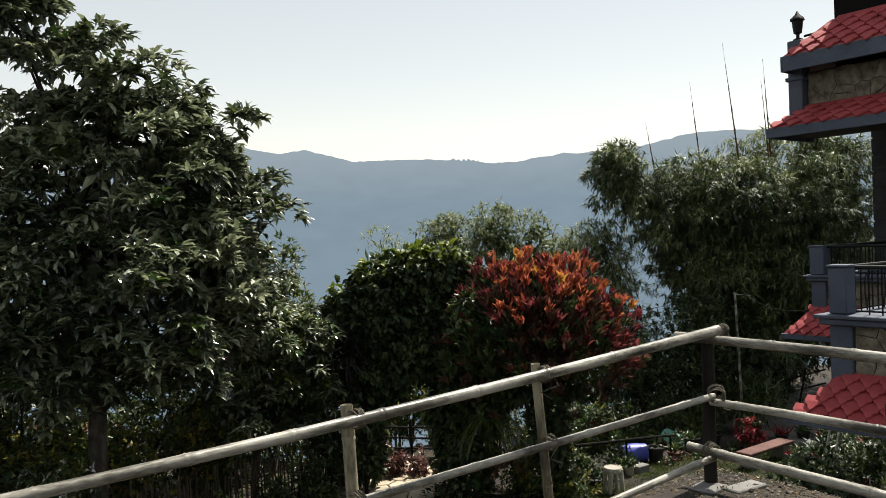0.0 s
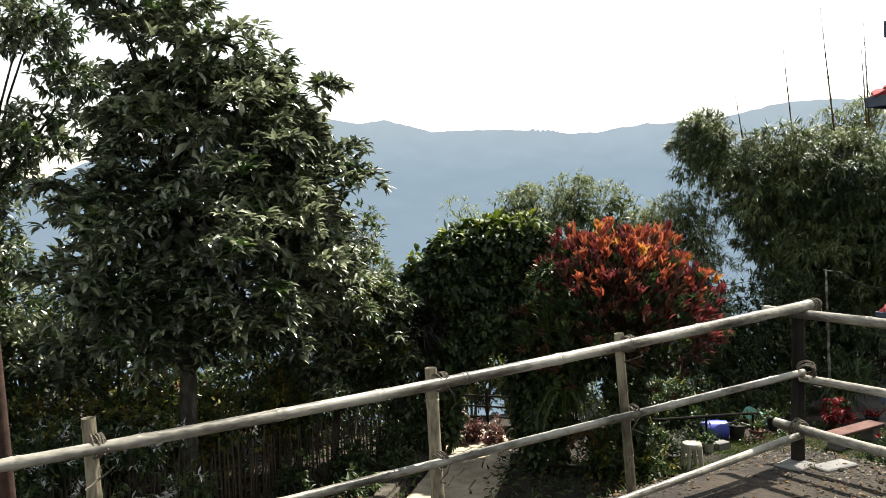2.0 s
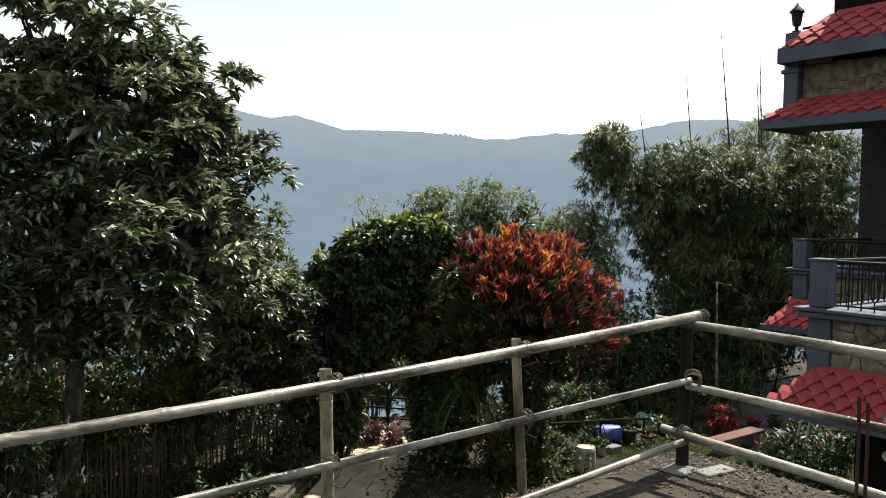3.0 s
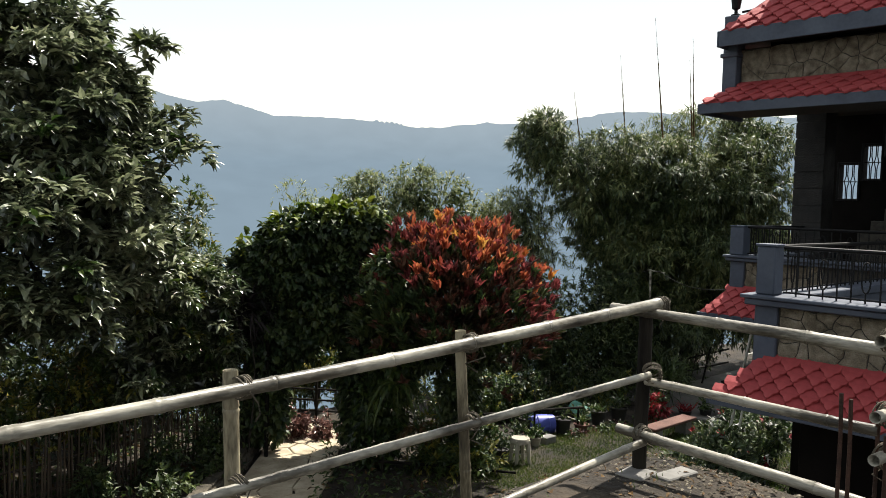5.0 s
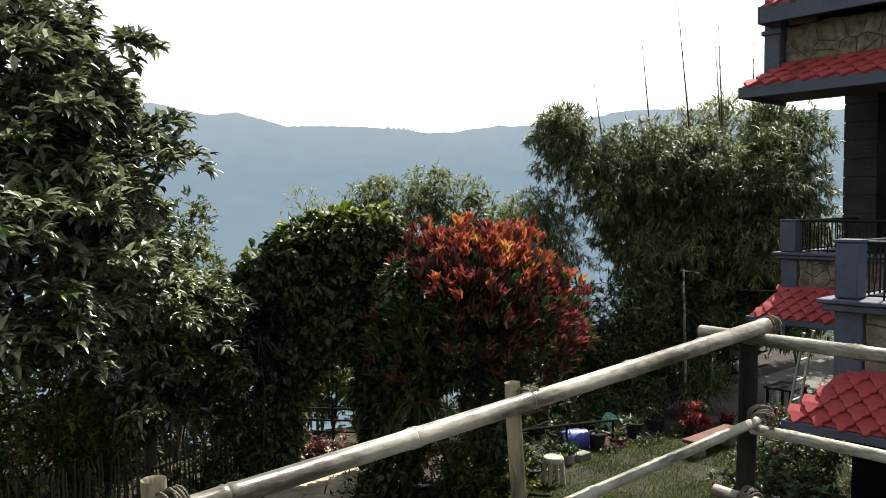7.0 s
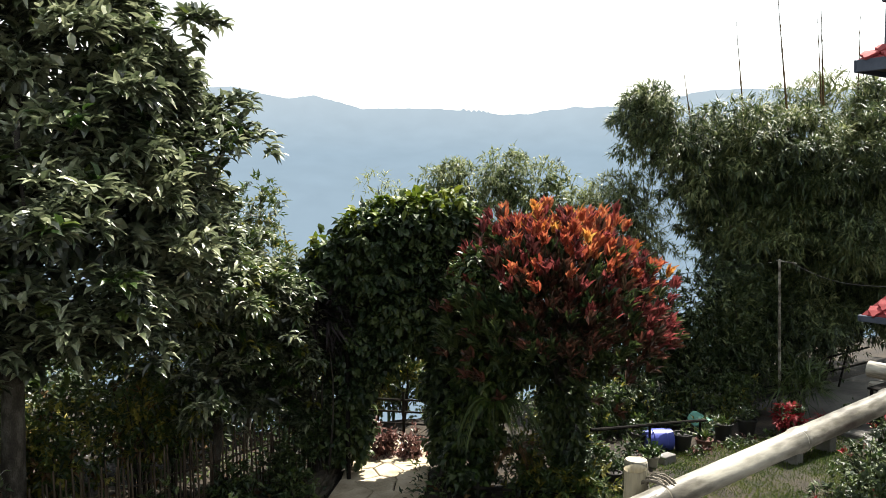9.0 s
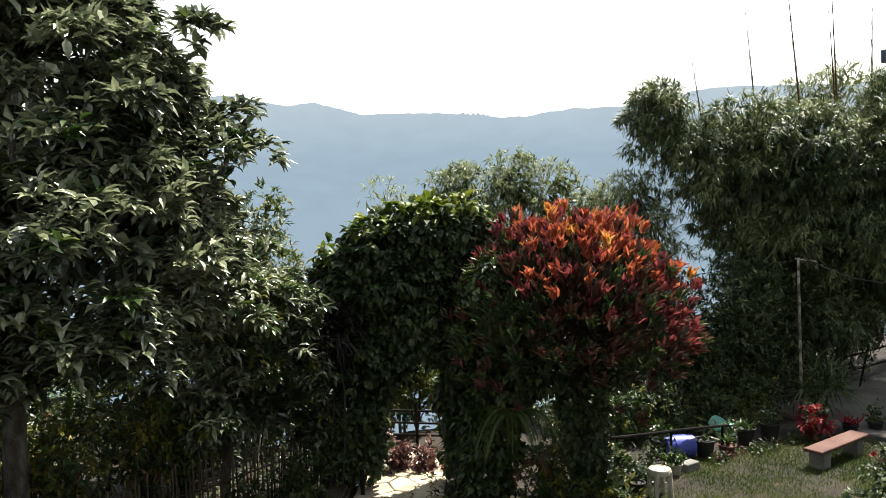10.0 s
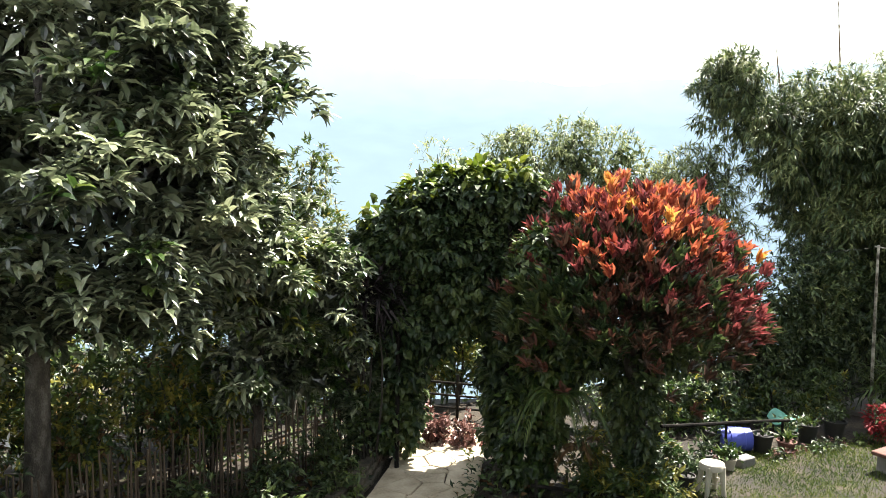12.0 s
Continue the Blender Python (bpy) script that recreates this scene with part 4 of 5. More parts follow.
p, d = blob_points([(10.17, 10.3, -2.9, 0.3, 0.3, 0.5), (10.12, 10.33, -2.3, 0.3, 0.3, 0.5), (10.05, 10.38, -1.7, 0.36, 0.36, 0.5), (9.1, 10.95, -1.3, 0.5, 0.5, 0.7), (8.95, 11.1, -0.5, 0.4, 0.4, 0.6), (9.0, 11.1, -2.1, 0.42, 0.42, 0.7), (8.95, 11.2, -2.8, 0.42, 0.42, 0.5), (9.5, 11.1, -1.0, 0.45, 0.4, 0.45), (8.85, 10.9, 0.0, 0.4, 0.4, 0.5), (9.2, 10.6, -0.6, 0.4, 0.4, 0.6), (9.4, 10.5, -1.1, 0.4, 0.4, 0.4), (10.5, 10.5, -1.3, 0.5, 0.5, 0.35)], 2800, 0.5)
b, way, side, L, W = rosettes(p, d, 5, 0.12, 0.085, 0.7, -0.4)
# half the leaves on the west flank are brighter: light painted into colour
lit_flank = np.repeat((p[:, 0] < 9.25) & (rng.random(len(p)) < 0.5), 5)
part("ivy", Shape().leaves(b, way, side, L, W, np.where(lit_flank, 1, 0), 0.12, 0.3, 0.35), [M_VINE_LEAF, M_SHRUB_LEAF], croton, "dark ivy climbing the stem", smooth=False, kind="stuff")


def palm_fronds(name, label, base, count, reach, rise, mat, seed=0, hang=0.0):
    r = random.Random(seed)
    t = thing(name, label, "palm", at=base)
    for k in range(count):
        q = 2 * np.pi * k / count + r.uniform(-0.3, 0.3)
        s = np.linspace(0, 1, 14)
        hor = np.array([math.cos(q), math.sin(q), 0])
        rr = reach * r.uniform(0.7, 1.1)
        pts = np.array(base) + hor * (s * rr)[:, None] + np.array([0, 0, 1]) * (rise * (s * 1.7 - 1.9 * s * s) - hang * s ** 2.2)[:, None]
        sh = Shape().tube(pts, 0.012 * (1 - 0.8 * s), 5)
        tan = np.gradient(pts, axis=0)
        bb, ww = [], []
        lat = np.cross(hor, (0, 0, 1))
        for m in range(2, 14):
            for sg in (-1, 1):
                for h in (0, 0.5):
                    bb.append(pts[m] - tan[m] * h)
                    ww.append(lat * sg * 0.8 + tan[m] / np.linalg.norm(tan[m]) * 0.7 + np.array([0, 0, -0.25]))
        bb, ww = np.array(bb), np.array(ww)
        sh.leaves(bb, ww, np.tile(hor, (len(bb), 1)), 0.34 * rr, 0.022, 0, 0.2, 0.25)
        part("frond", sh, mat, t, smooth=False)
    return t


palm_fronds("young_palm", "young green palm under the vine arbour", (8.8, 10.45, -1.75), 8, 0.6, 0.45, M_SHRUB_LEAF, 2, 0.25)
palm_fronds("dry_palm", "young palm with browning dry fronds", (9.5, 10.75, -2.6), 4, 0.5, 0.3, M_DRY, 5)


def bamboo_clump(name, label, base, spread, blobs, culms, twigs, per, mats, probs, length=0.2, width=0.028, shoots=(), seed=0):
    r = random.Random(seed)
    t = thing(name, label, "bamboo", at=base)
    tops = [(b[0], b[1], b[2] + 0.1 * b[5]) for b in blobs]
    for k in range(culms):
        tip = np.array(tops[k % len(tops)]) + rng.normal(size=3) * 0.25
        foot = np.array(base) + np.array([r.uniform(-1, 1) * spread, r.uniform(-1, 1) * spread * 0.6, -0.3])
        s = np.linspace(0, 1, 8)
        pts = foot + (tip - foot) * s[:, None] * np.array([1, 1, 0]) * (s ** 1.6)[:, None] + np.array([0, 0, 1]) * ((tip[2] - foot[2]) * (s * 1.25 - 0.25 * s * s))[:, None]
        part("culm", Shape().tube(pts, 0.04 * (1 - 0.8 * s), 6), M_CULM, t)
    few = twigs // 3
    p, d = blob_points(blobs, few, 0.35, 0.3)
    clumps = max(6, twigs // 45)
    p2, d2 = clump_points(blobs, clumps, (twigs - few) // clumps, 0.5)
    p, d = np.concatenate([p, p2]), np.concatenate([d, d2])
    twigs = len(p)
    b, way, side, L, W = rosettes(p, d, per, length, width, 0.8, -0.3, 0.35)
    slot = np.repeat(rng.choice(len(mats), twigs, p=probs), per)
    foliage = Shape().leaves(b, way, side, L, W, slot, 0.15, 0.3, 0.35)
    inner_leaves(foliage, blobs, twigs // 4, length * 1.9, width * 3)
    part("foliage", foliage, mats, t, smooth=False, kind="stuff")
    for (x, y, z0, z1, dx, dy) in shoots:
        s = np.linspace(0, 1, 9)
        pts = np.array([(x + dx * q, y + dy * q, z0 + (z1 - z0) * q) for q in s])
        sh = Shape().tube(pts, 0.035 * (1.05 - s), 6)
        for q in range(1, 9):
            sh.tube([pts[q] + (0.0, 0, -0.06), pts[q], pts[q] + (0.02, 0.03, 0.14)], [0.03 * (1.1 - s[q]), 0.05 * (1.1 - s[q]), 0.004], 5)
        part("shoot", sh, M_DRY, t, "bare brown bamboo shoot")
    return t


bamboo_clump("bamboo_clump", "tall dense bamboo clump with drooping foliage and bare shoots", (18.6, 12.4, -3.2), 1.2,
             [(16.5, 14.2, 2.9, 0.7, 0.7, 0.6), (17.1, 14.0, 2.4, 1.0, 1.0, 0.9), (18.0, 13.2, 1.0, 1.1, 1.1, 1.1), (17.6, 13.0, 1.9, 1.4, 1.4, 1.2), (18.6, 12.0, 1.9, 1.6, 1.5, 1.3), (19.6, 10.9, 1.8, 1.5, 1.5, 1.2), (18.5, 12.3, 0.2, 1.7, 1.6, 1.4), (19.4, 11.2, 0.2, 1.7, 1.6, 1.4), (18.7, 11.9, -1.4, 1.7, 1.5, 1.2), (20.6, 10.6, 2.6, 1.0, 1.0, 1.2), (18.5, 12.7, -1.2, 1.1, 1.1, 1.2), (20.4, 10.4, 0.6, 1.3, 1.3, 1.3), (20.4, 10.6, -1.0, 1.3, 1.2, 1.3)],
             30, 13500, 10, [M_BAMBOO_LEAF, M_BAMBOO_PALE], [0.92, 0.08], 0.2, 0.036,
             shoots=((18.0, 12.5, 1.5, 5.0, -0.3, 0.2), (18.9, 12.0, 1.8, 6.0, -0.4, 0.25), (17.4, 13.4, 1.6, 4.1, -0.3, 0.25), (19.6, 11.6, 1.8, 5.6, -0.2, 0.1), (19.2, 11.4, 1.8, 5.0, 0.1, 0.3), (20.2, 11.2, 2.0, 5.2, 0.2, 0.1)), seed=1)
bamboo_clump("bamboo_clump", "pale young bamboo clump beyond the garden edge", (14.0, 16.4, -4.2), 0.8,
             [(13.3, 16.9, 1.2, 0.7, 0.7, 0.7), (14.1, 16.2, 1.5, 0.55, 0.55, 0.7), (14.9, 15.6, 1.3, 0.6, 0.6, 0.7), (14.0, 16.3, 0.0, 1.4, 1.2, 1.2), (15.8, 15.0, 0.5, 0.8, 0.8, 0.7)],
             16, 2800, 7, [M_BAMBOO_LEAF, M_BAMBOO_PALE], [0.22, 0.78], 0.16, 0.035, seed=2)
bamboo_clump("bamboo_clump", "thin pale bamboo sprays against the hazy valley", (12.3, 18.2, -4.5), 0.6,
             [(11.9, 18.6, 1.2, 0.7, 0.6, 0.5), (12.2, 18.3, 0.5, 0.9, 0.8, 0.7)], 2, 150, 6, [M_BAMBOO_PALE], [1.0], seed=3)
bamboo_clump("bamboo_clump", "pale feathery bamboo beside the tall clump", (16.2, 13.8, -3.4), 0.7,
             [(16.3, 14.6, 1.2, 0.55, 0.55, 0.7), (16.2, 14.3, 0.4, 0.7, 0.7, 0.8), (15.9, 13.9, -0.8, 0.8, 0.8, 0.9)], 10, 900, 7, [M_BAMBOO_LEAF, M_BAMBOO_PALE], [0.2, 0.8], seed=4)
bamboo_clump("bamboo_clump", "sparse sunlit bamboo tops rising behind the tall clump", (20.4, 12.6, -3.6), 0.6,
             [(19.6, 12.4, 3.3, 0.5, 0.5, 0.55), (20.3, 12.0, 3.6, 0.55, 0.5, 0.6), (21.2, 11.6, 3.3, 0.6, 0.5, 0.6)], 9, 360, 7, [M_BAMBOO_LEAF, M_BAMBOO_PALE], [0.5, 0.5], seed=6)


def bush(name, label, blobs, twigs, per, length, width, mats, probs, category="shrub", lift=0.15, droop=0.2, spread=0.9, inner=True):
    x, y = blobs[0][0], blobs[0][1]
    z = float(ground_z(x, y))
    t = thing(name, label, category, at=(x, y, z))
    s = Shape()
    for b in blobs:
        zb = float(ground_z(b[0], b[1]))
        limbs(s, (b[0], b[1], zb - 0.1), [(b[0] + 0.5 * b[3] * math.cos(k * 2.1), b[1] + 0.5 * b[4] * math.sin(k * 2.1), b[2] + 0.4 * b[5]) for k in range(4)], 0.02, 0.006, 3)
    part("stem", s, M_TWIG, t, kind="stuff")
    p, d = blob_points(blobs, twigs, 0.3, 0.3)
    b, way, side, L, W = rosettes(p, d, per, length, width, spread, lift, 0.35)
    leafage = Shape().leaves(b, way, side, L, W, np.repeat(rng.choice(len(mats), twigs, p=probs), per), 0.2, droop)
    if inner:
        inner_leaves(leafage, blobs, twigs // 3, length * 1.7, width * 2.2)
    part("leaves", leafage, mats, t, smooth=False, kind="stuff")
    return t


# ---- picket fence ----
fence = thing("picket_fence", "split bamboo picket fence along the garden path", "fence", at=(5.2, 11.8, -3.0))


def fence_line(s):
    """Point of the fence line at s from 0 (left) to 1 (arbour)."""
    return 0.2 + 7.6 * s, 10.34 + 3.08 * s


count = 128
meshes = []
for k in range(6):
    h = 0.84 + 0.055 * k
    sh = Shape().tube([(0, 0, -0.15), (0.004, 0.003, h * 0.5), (0.0, -0.004, h)], [0.0145, 0.014, 0.011], 6)
    meshes.append(sh.mesh("picket", M_PICKET))
pr = random.Random(4)
for k in range(count):
    x, y = fence_line((k + pr.uniform(-0.25, 0.25)) / count)
    ob = new("picket", pr.choice(meshes))
    ob.parent = fence
    ob.matrix_parent_inverse = Matrix.Translation((-5.2, -11.8, 3.0))
    ob.matrix_basis = pose(x, y, float(ground_z(x, y)), pr.uniform(-2, 2), pr.uniform(-2.5, 2.5), pr.uniform(0, 360))
for h in (0.3, 0.68):
    for a, b in ((0.0, 0.36), (0.34, 0.7), (0.68, 1.0)):
        (x0, y0), (x1, y1) = fence_line(a), fence_line(b)
        part("rail", cane((x0, y0 + 0.03, float(ground_z(x0, y0)) + h), (x1, y1 + 0.03, float(ground_z(x1, y1)) + h), 0.016, 0.014, 0.3, 0.02, 6, int(h * 10 + a * 10), False), M_PICKET, fence)

# gate fence beyond the arbour
gate = thing("bamboo_gate_fence", "low bamboo post and rail fence beside the descending path", "fence", at=(9.6, 13.9, -3.2))
for k in range(4):
    x, y = 9.0 + 0.62 * k, 14.35 - 0.35 * k
    part("post", cane((x, y, -3.6), (x, y, -2.3 - 0.07 * k), 0.028, 0.026, 0.3, 0.004, 8, k), M_OLD_WOOD, gate)
for k in range(4):
    part("rail", cane((8.9, 14.4, -3.1 + 0.22 * k), (11.0, 13.25, -3.32 + 0.22 * k), 0.02, 0.018, 0.3, 0.008, 8, 7 + k), M_OLD_WOOD, gate)

# path flags
PATH_LINE = [(5.6, 9.6), (6.8, 10.9), (7.9, 12.0), (8.6, 12.9), (9.1, 13.9)]
path = tagged(new("path"), "pale sandstone flag path leading under the arbour", "path", kind="structure")
fr = random.Random(11)


def cells(w0, w1, h0, h1, size, r):
    """Irregular polygons that fill a rectangle."""
    nw, nh = round((w1 - w0) / size), round((h1 - h0) / size)
    seeds = [np.array([w0 + (i + r.uniform(0.12, 0.88)) * (w1 - w0) / nw, h0 + (j + r.uniform(0.12, 0.88)) * (h1 - h0) / nh]) for i in range(nw) for j in range(nh)]
    for s0 in seeds:
        poly = [np.array(q) for q in ((w0, h0), (w1, h0), (w1, h1), (w0, h1))]
        for s1 in seeds:
            if s1 is s0 or len(poly) < 3 or np.linalg.norm(s1 - s0) > 4 * size:
                continue
            nrm, mid = s1 - s0, (s0 + s1) / 2
            cut = []
            for p, q in zip(poly, poly[1:] + poly[:1]):
                dp, dq = (p - mid) @ nrm, (q - mid) @ nrm
                if dp <= 0:
                    cut.append(p)
                if dp * dq < 0:
                    cut.append(p + (q - p) * dp / (dp - dq))
            poly = cut
        if len(poly) >= 3:
            yield poly


def path_point(s, off):
    """Point at length s along the path and off to its side."""
    for p, q in zip(PATH_LINE, PATH_LINE[1:]):
        p, q = np.array(p), np.array(q)
        n = np.linalg.norm(q - p)
        if s <= n or q[0] > 9.0:
            d = (q - p) / n
            return p + d * s + np.array([d[1], -d[0]]) * off
        s -= n


for poly in cells(0.0, 5.7, -0.68, 0.68, 0.44, fr):
    mid = sum(poly) / len(poly)
    ring = [path_point(*(p + (mid - p) * 0.05 + np.array([fr.uniform(-0.012, 0.012), fr.uniform(-0.012, 0.012)]))) for p in poly]
    m = sum(ring) / len(ring)
    z = float(ground_z(m[0], m[1])) + fr.uniform(-0.006, 0.006)
    kk = len(ring)
    vs = [(*q, z - 0.03) for q in ring] + [(*q, z + 0.042) for q in ring] + [(*(m + (q - m) * 0.94), z + 0.052) for q in ring]
    fs = [(i * kk + j, i * kk + (j + 1) % kk, (i + 1) * kk + (j + 1) % kk, (i + 1) * kk + j) for i in range(2) for j in range(kk)]
    fs.append(tuple(2 * kk + j for j in range(kk)))
    part("flagstone", Shape().add(vs, fs), M_FLAG, path, smooth=False)

# yard, lawn
yard = Shape().box((16.2, 8.3, -3.35), (26.0, 11.3, -3.13), bevel=0.02)
whole("yard_slab", yard, M_YARD, "grey concrete yard beside the house", "pavement", kind="structure")
n = 90000
gx0, gy0 = rng.uniform(9.0, 16.0, n), rng.uniform(5.5, 10.8, n)
keep = np.array([noise.noise((x * 0.8, y * 0.8, 7)) + 0.33 for x, y in zip(gx0, gy0)]) > rng.uniform(-0.4, 0.45, n)
keep &= (gy0 < 10.9 - 0.35 * (gx0 - 12.0))
gx0, gy0 = gx0[keep], gy0[keep]
n = len(gx0)
blade = np.c_[gx0, gy0, ground_z(gx0, gy0) - 0.01]
whole("lawn", Shape().leaves(blade, np.c_[rng.normal(size=(n, 2)) * 0.5, np.ones(n)], unit(n), rng.uniform(0.035, 0.08, n), 0.012, 0, 0.2, 0.2), [M_GRASS], "short yellow-green lawn grass", "grass", kind="stuff", smooth=False)


# ---- garden things ----
def stool(at, label, turn=0.0):
    x, y, z = at
    t = thing("plastic_stool", label, "stool", "plastic stools", at=at)
    part("seat", Shape().lathe(at, [(0.0, 0.447), (0.13, 0.447), (0.134, 0.454), (0.155, 0.452), (0.165, 0.44), (0.168, 0.37), (0.16, 0.365), (0.152, 0.42), (0.0, 0.43)], 20), M_CREAM, t)
    for k in range(4):
        q = turn + k * math.pi / 2
        c, s = math.cos(q), math.sin(q)
        part("leg", Shape().tube([(x + 0.135 * c, y + 0.135 * s, z + 0.42), (x + 0.155 * c, y + 0.155 * s, z + 0.2), (x + 0.18 * c, y + 0.18 * s, z)], [0.045, 0.036, 0.03], 8), M_CREAM, t)
    ring = [(x + 0.14 * math.cos(a), y + 0.14 * math.sin(a), z + 0.2) for a in np.linspace(0, 2 * np.pi, 17)]
    part("brace", Shape().tube(ring, 0.009, 5), M_CREAM, t)
    return t


stool((11.0, 9.75, float(ground_z(11.0, 9.75))), "cream round plastic stool on the lawn", 0.4)
stool((18.5, 9.75, -3.13), "cream round plastic stool in the concrete yard", 0.9)


def pot(x, y, r, h, mats, plant, seed):
    rr = random.Random(seed)
    z = float(ground_z(x, y))
    t = thing("potted_plant", plant[0], "plant pot", "potted plants along the garden edge", at=(x, y, z))
    part("pot", Shape().lathe((x, y, z), [(0.0, 0.0), (r * 0.72, 0.0), (r * 0.95, h * 0.9), (r * 1.06, h * 0.9), (r * 1.08, h), (r * 0.95, h), (r * 0.9, h * 0.88), (0, h * 0.86)], 16), mats, t)
    kind, mat, size = plant[1:]
    n = {"tuft": 34, "bush": 90, "sparse": 30}[kind]
    base = np.array([x, y, z + h * 0.85]) + rng.normal(size=(n, 3)) * np.array([r * 0.3, r * 0.3, 0.01])
    if kind == "tuft":
        way = unit(n) * 0.6 + np.array([0, 0, 0.9])
        sh = Shape().leaves(base, way, unit(n), size * rng.uniform(0.6, 1.1, n), 0.035, 0, 0.25, 0.35)
    else:
        base = np.array([x, y, z + h + size * 0.4]) + rng.normal(size=(n, 3)) * size * 0.3
        sh = Shape().leaves(base, unit(n) + np.array([0, 0, 0.3]), unit(n), 0.1, 0.05, 0, 0.2, 0.2)
        for k in range(5):
            sh.tube([(x, y, z + h * 0.85), (x + rr.uniform(-0.1, 0.1), y + rr.uniform(-0.1, 0.1), z + h + size * 0.6)], 0.007, 5)
    part("plant", sh, mat, t, smooth=False, kind="stuff")
    return t


POTS = [(12.1, 10.75, 0.13, 0.2, "tuft"), (12.5, 10.9, 0.16, 0.3, "bush"), (13.05, 10.45, 0.17, 0.3, "sparse"), (13.45, 10.3, 0.15, 0.16, "tuft"), (13.75, 10.45, 0.12, 0.2, "bush"), (14.15, 10.4, 0.17, 0.3, "tuft"), (14.65, 10.25, 0.18, 0.32, "bush"),
        (12.0, 10.35, 0.1, 0.16, "tuft"), (11.75, 10.5, 0.12, 0.2, "sparse"), (15.6, 10.0, 0.16, 0.26, "bush"), (16.0, 9.5, 0.14, 0.2, "tuft"), (16.5, 9.3, 0.14, 0.2, "bush"), (16.9, 9.0, 0.15, 0.22, "tuft"), (11.0, 10.35, 0.13, 0.22, "bush"), (10.85, 10.05, 0.12, 0.2, "sparse")]
for k, (x, y, r, h, kind) in enumerate(POTS):
    red = k in (10,)
    size = {"tuft": 0.28, "bush": 0.3, "sparse": 0.22}[kind]
    words = {"tuft": "black plastic pot with a tuft of strap leaves", "bush": "black plastic pot with a small leafy green plant", "sparse": "black plastic pot with a sparse seedling"}[kind]
    pot(x, y, r, h, M_PLASTIC_BLACK if k not in (3,) else M_BENCH, (words, kind, M_CRIMSON if red else (M_SHRUB_LEAF if k % 2 else M_VINE_LEAF), size), k)
drum = thing("plastic_drum", "blue plastic drum lying on its side among the pots", "drum", at=(12.75, 10.7, -3.2))
q = np.array([0.86, -0.5, 0])
c = np.array([12.72, 10.72, -3.02])
part("body", Shape().tube([c - q * 0.27, c - q * 0.26, c - q * 0.12, c - q * 0.11, c + q * 0.11, c + q * 0.12, c + q * 0.24, c + q * 0.27], [0.11, 0.18, 0.185, 0.195, 0.195, 0.185, 0.18, 0.11], 18), M_PLASTIC_BLUE, drum)
part("neck", Shape().tube([c + q * 0.27 + (0, 0, 0.05), c + q * 0.31 + (0, 0, 0.05)], 0.035, 10), M_WHITE, drum, "pale screw cap")
sheet = Shape()
sv, sf = [], []
for i in range(9):
    for j in range(7):
        x, y = 14.0 + 0.07 * i, 10.65 + 0.07 * j
        sv.append((x, y, -3.0 + 0.12 * noise.noise((x * 5, y * 5, 1)) + 0.1 * math.sin(i * 0.5)))
for i in range(8):
    for j in range(6):
        sf.append((i * 7 + j, (i + 1) * 7 + j, (i + 1) * 7 + j + 1, i * 7 + j + 1))
sob = whole("plastic_sheet", Shape().add(sv, sf).box((14.1, 10.7, -3.22), (14.5, 11.0, -3.06), bevel=0.03), M_PLASTIC_GREEN, "crumpled teal plastic sheet over a bag of soil", "plastic sheet")
bench = thing("garden_bench", "red-brown stone slab bench on two low blocks", "bench", at=(14.5, 8.95, -3.2))
part("slab", Shape().box((13.75, 8.8, -2.93), (15.25, 9.12, -2.87), bevel=0.012), M_BENCH, bench)
for x in (13.85, 14.9):
    part("block", Shape().box((x, 8.83, -3.25), (x + 0.22, 9.08, -2.932), bevel=0.012), M_CONCRETE, bench, "pale concrete block")
edge = thing("garden_pole_rail", "long dark pole resting on short posts behind the pots", "rail", at=(12.4, 10.7, -3.2))
part("pole", cane((11.35, 11.0, -2.66), (13.55, 10.35, -2.74), 0.03, 0.025, 0.4, 0.02, 8, 4), M_OLD_WOOD, edge)
for s in (0.05, 0.5, 0.95):
    x, y = 11.35 + 2.2 * s, 11.0 - 0.65 * s
    part("post", Shape().tube([(x, y, -3.35), (x, y, -2.68 - 0.08 * s)], 0.022, 7), M_OLD_WOOD, edge)
low = thing("path_edge_rail", "dark fallen pole edging the path bed", "rail", at=(9.3, 10.2, -3.2))
part("pole", cane((8.7, 10.8, -2.98), (10.4, 9.3, -3.12), 0.025, 0.022, 0.4, 0.02, 8, 6), M_OLD_WOOD, low)
part("post", Shape().tube([(8.75, 10.75, -3.3), (8.75, 10.75, -2.9)], 0.022, 7), M_OLD_WOOD, low)
line_pole = thing("washing_line_pole", "grey wooden pole with a crossbar holding a wire", "pole", at=(16.1, 10.6, -3.2))
part("pole", Shape().tube([(16.25, 10.55, -3.3), (16.15, 10.55, -1.5), (16.08, 10.55, -0.05)], [0.03, 0.028, 0.022], 8), M_BAMBOO, line_pole)
part("crossbar", Shape().tube([(16.05, 10.6, -0.07), (16.35, 10.35, -0.13)], 0.015, 6), M_BAMBOO, line_pole)
t = np.linspace(0, 1, 12)
wire = np.array([(16.3 + (11.6 - 16.3) * s, 10.4 + (6.25 - 10.4) * s, -0.13 + 0.28 * s - 0.35 * math.sin(s * math.pi) * 0.4) for s in t])
part("wire", Shape().tube(wire, 0.006, 5), M_IRON, line_pole)
wire = np.array([(16.1 - 1.5 * s, 10.6 + 2.6 * s, -0.1 - 0.5 * s) for s in t])
part("wire", Shape().tube(wire, 0.005, 5), M_IRON, line_pole)
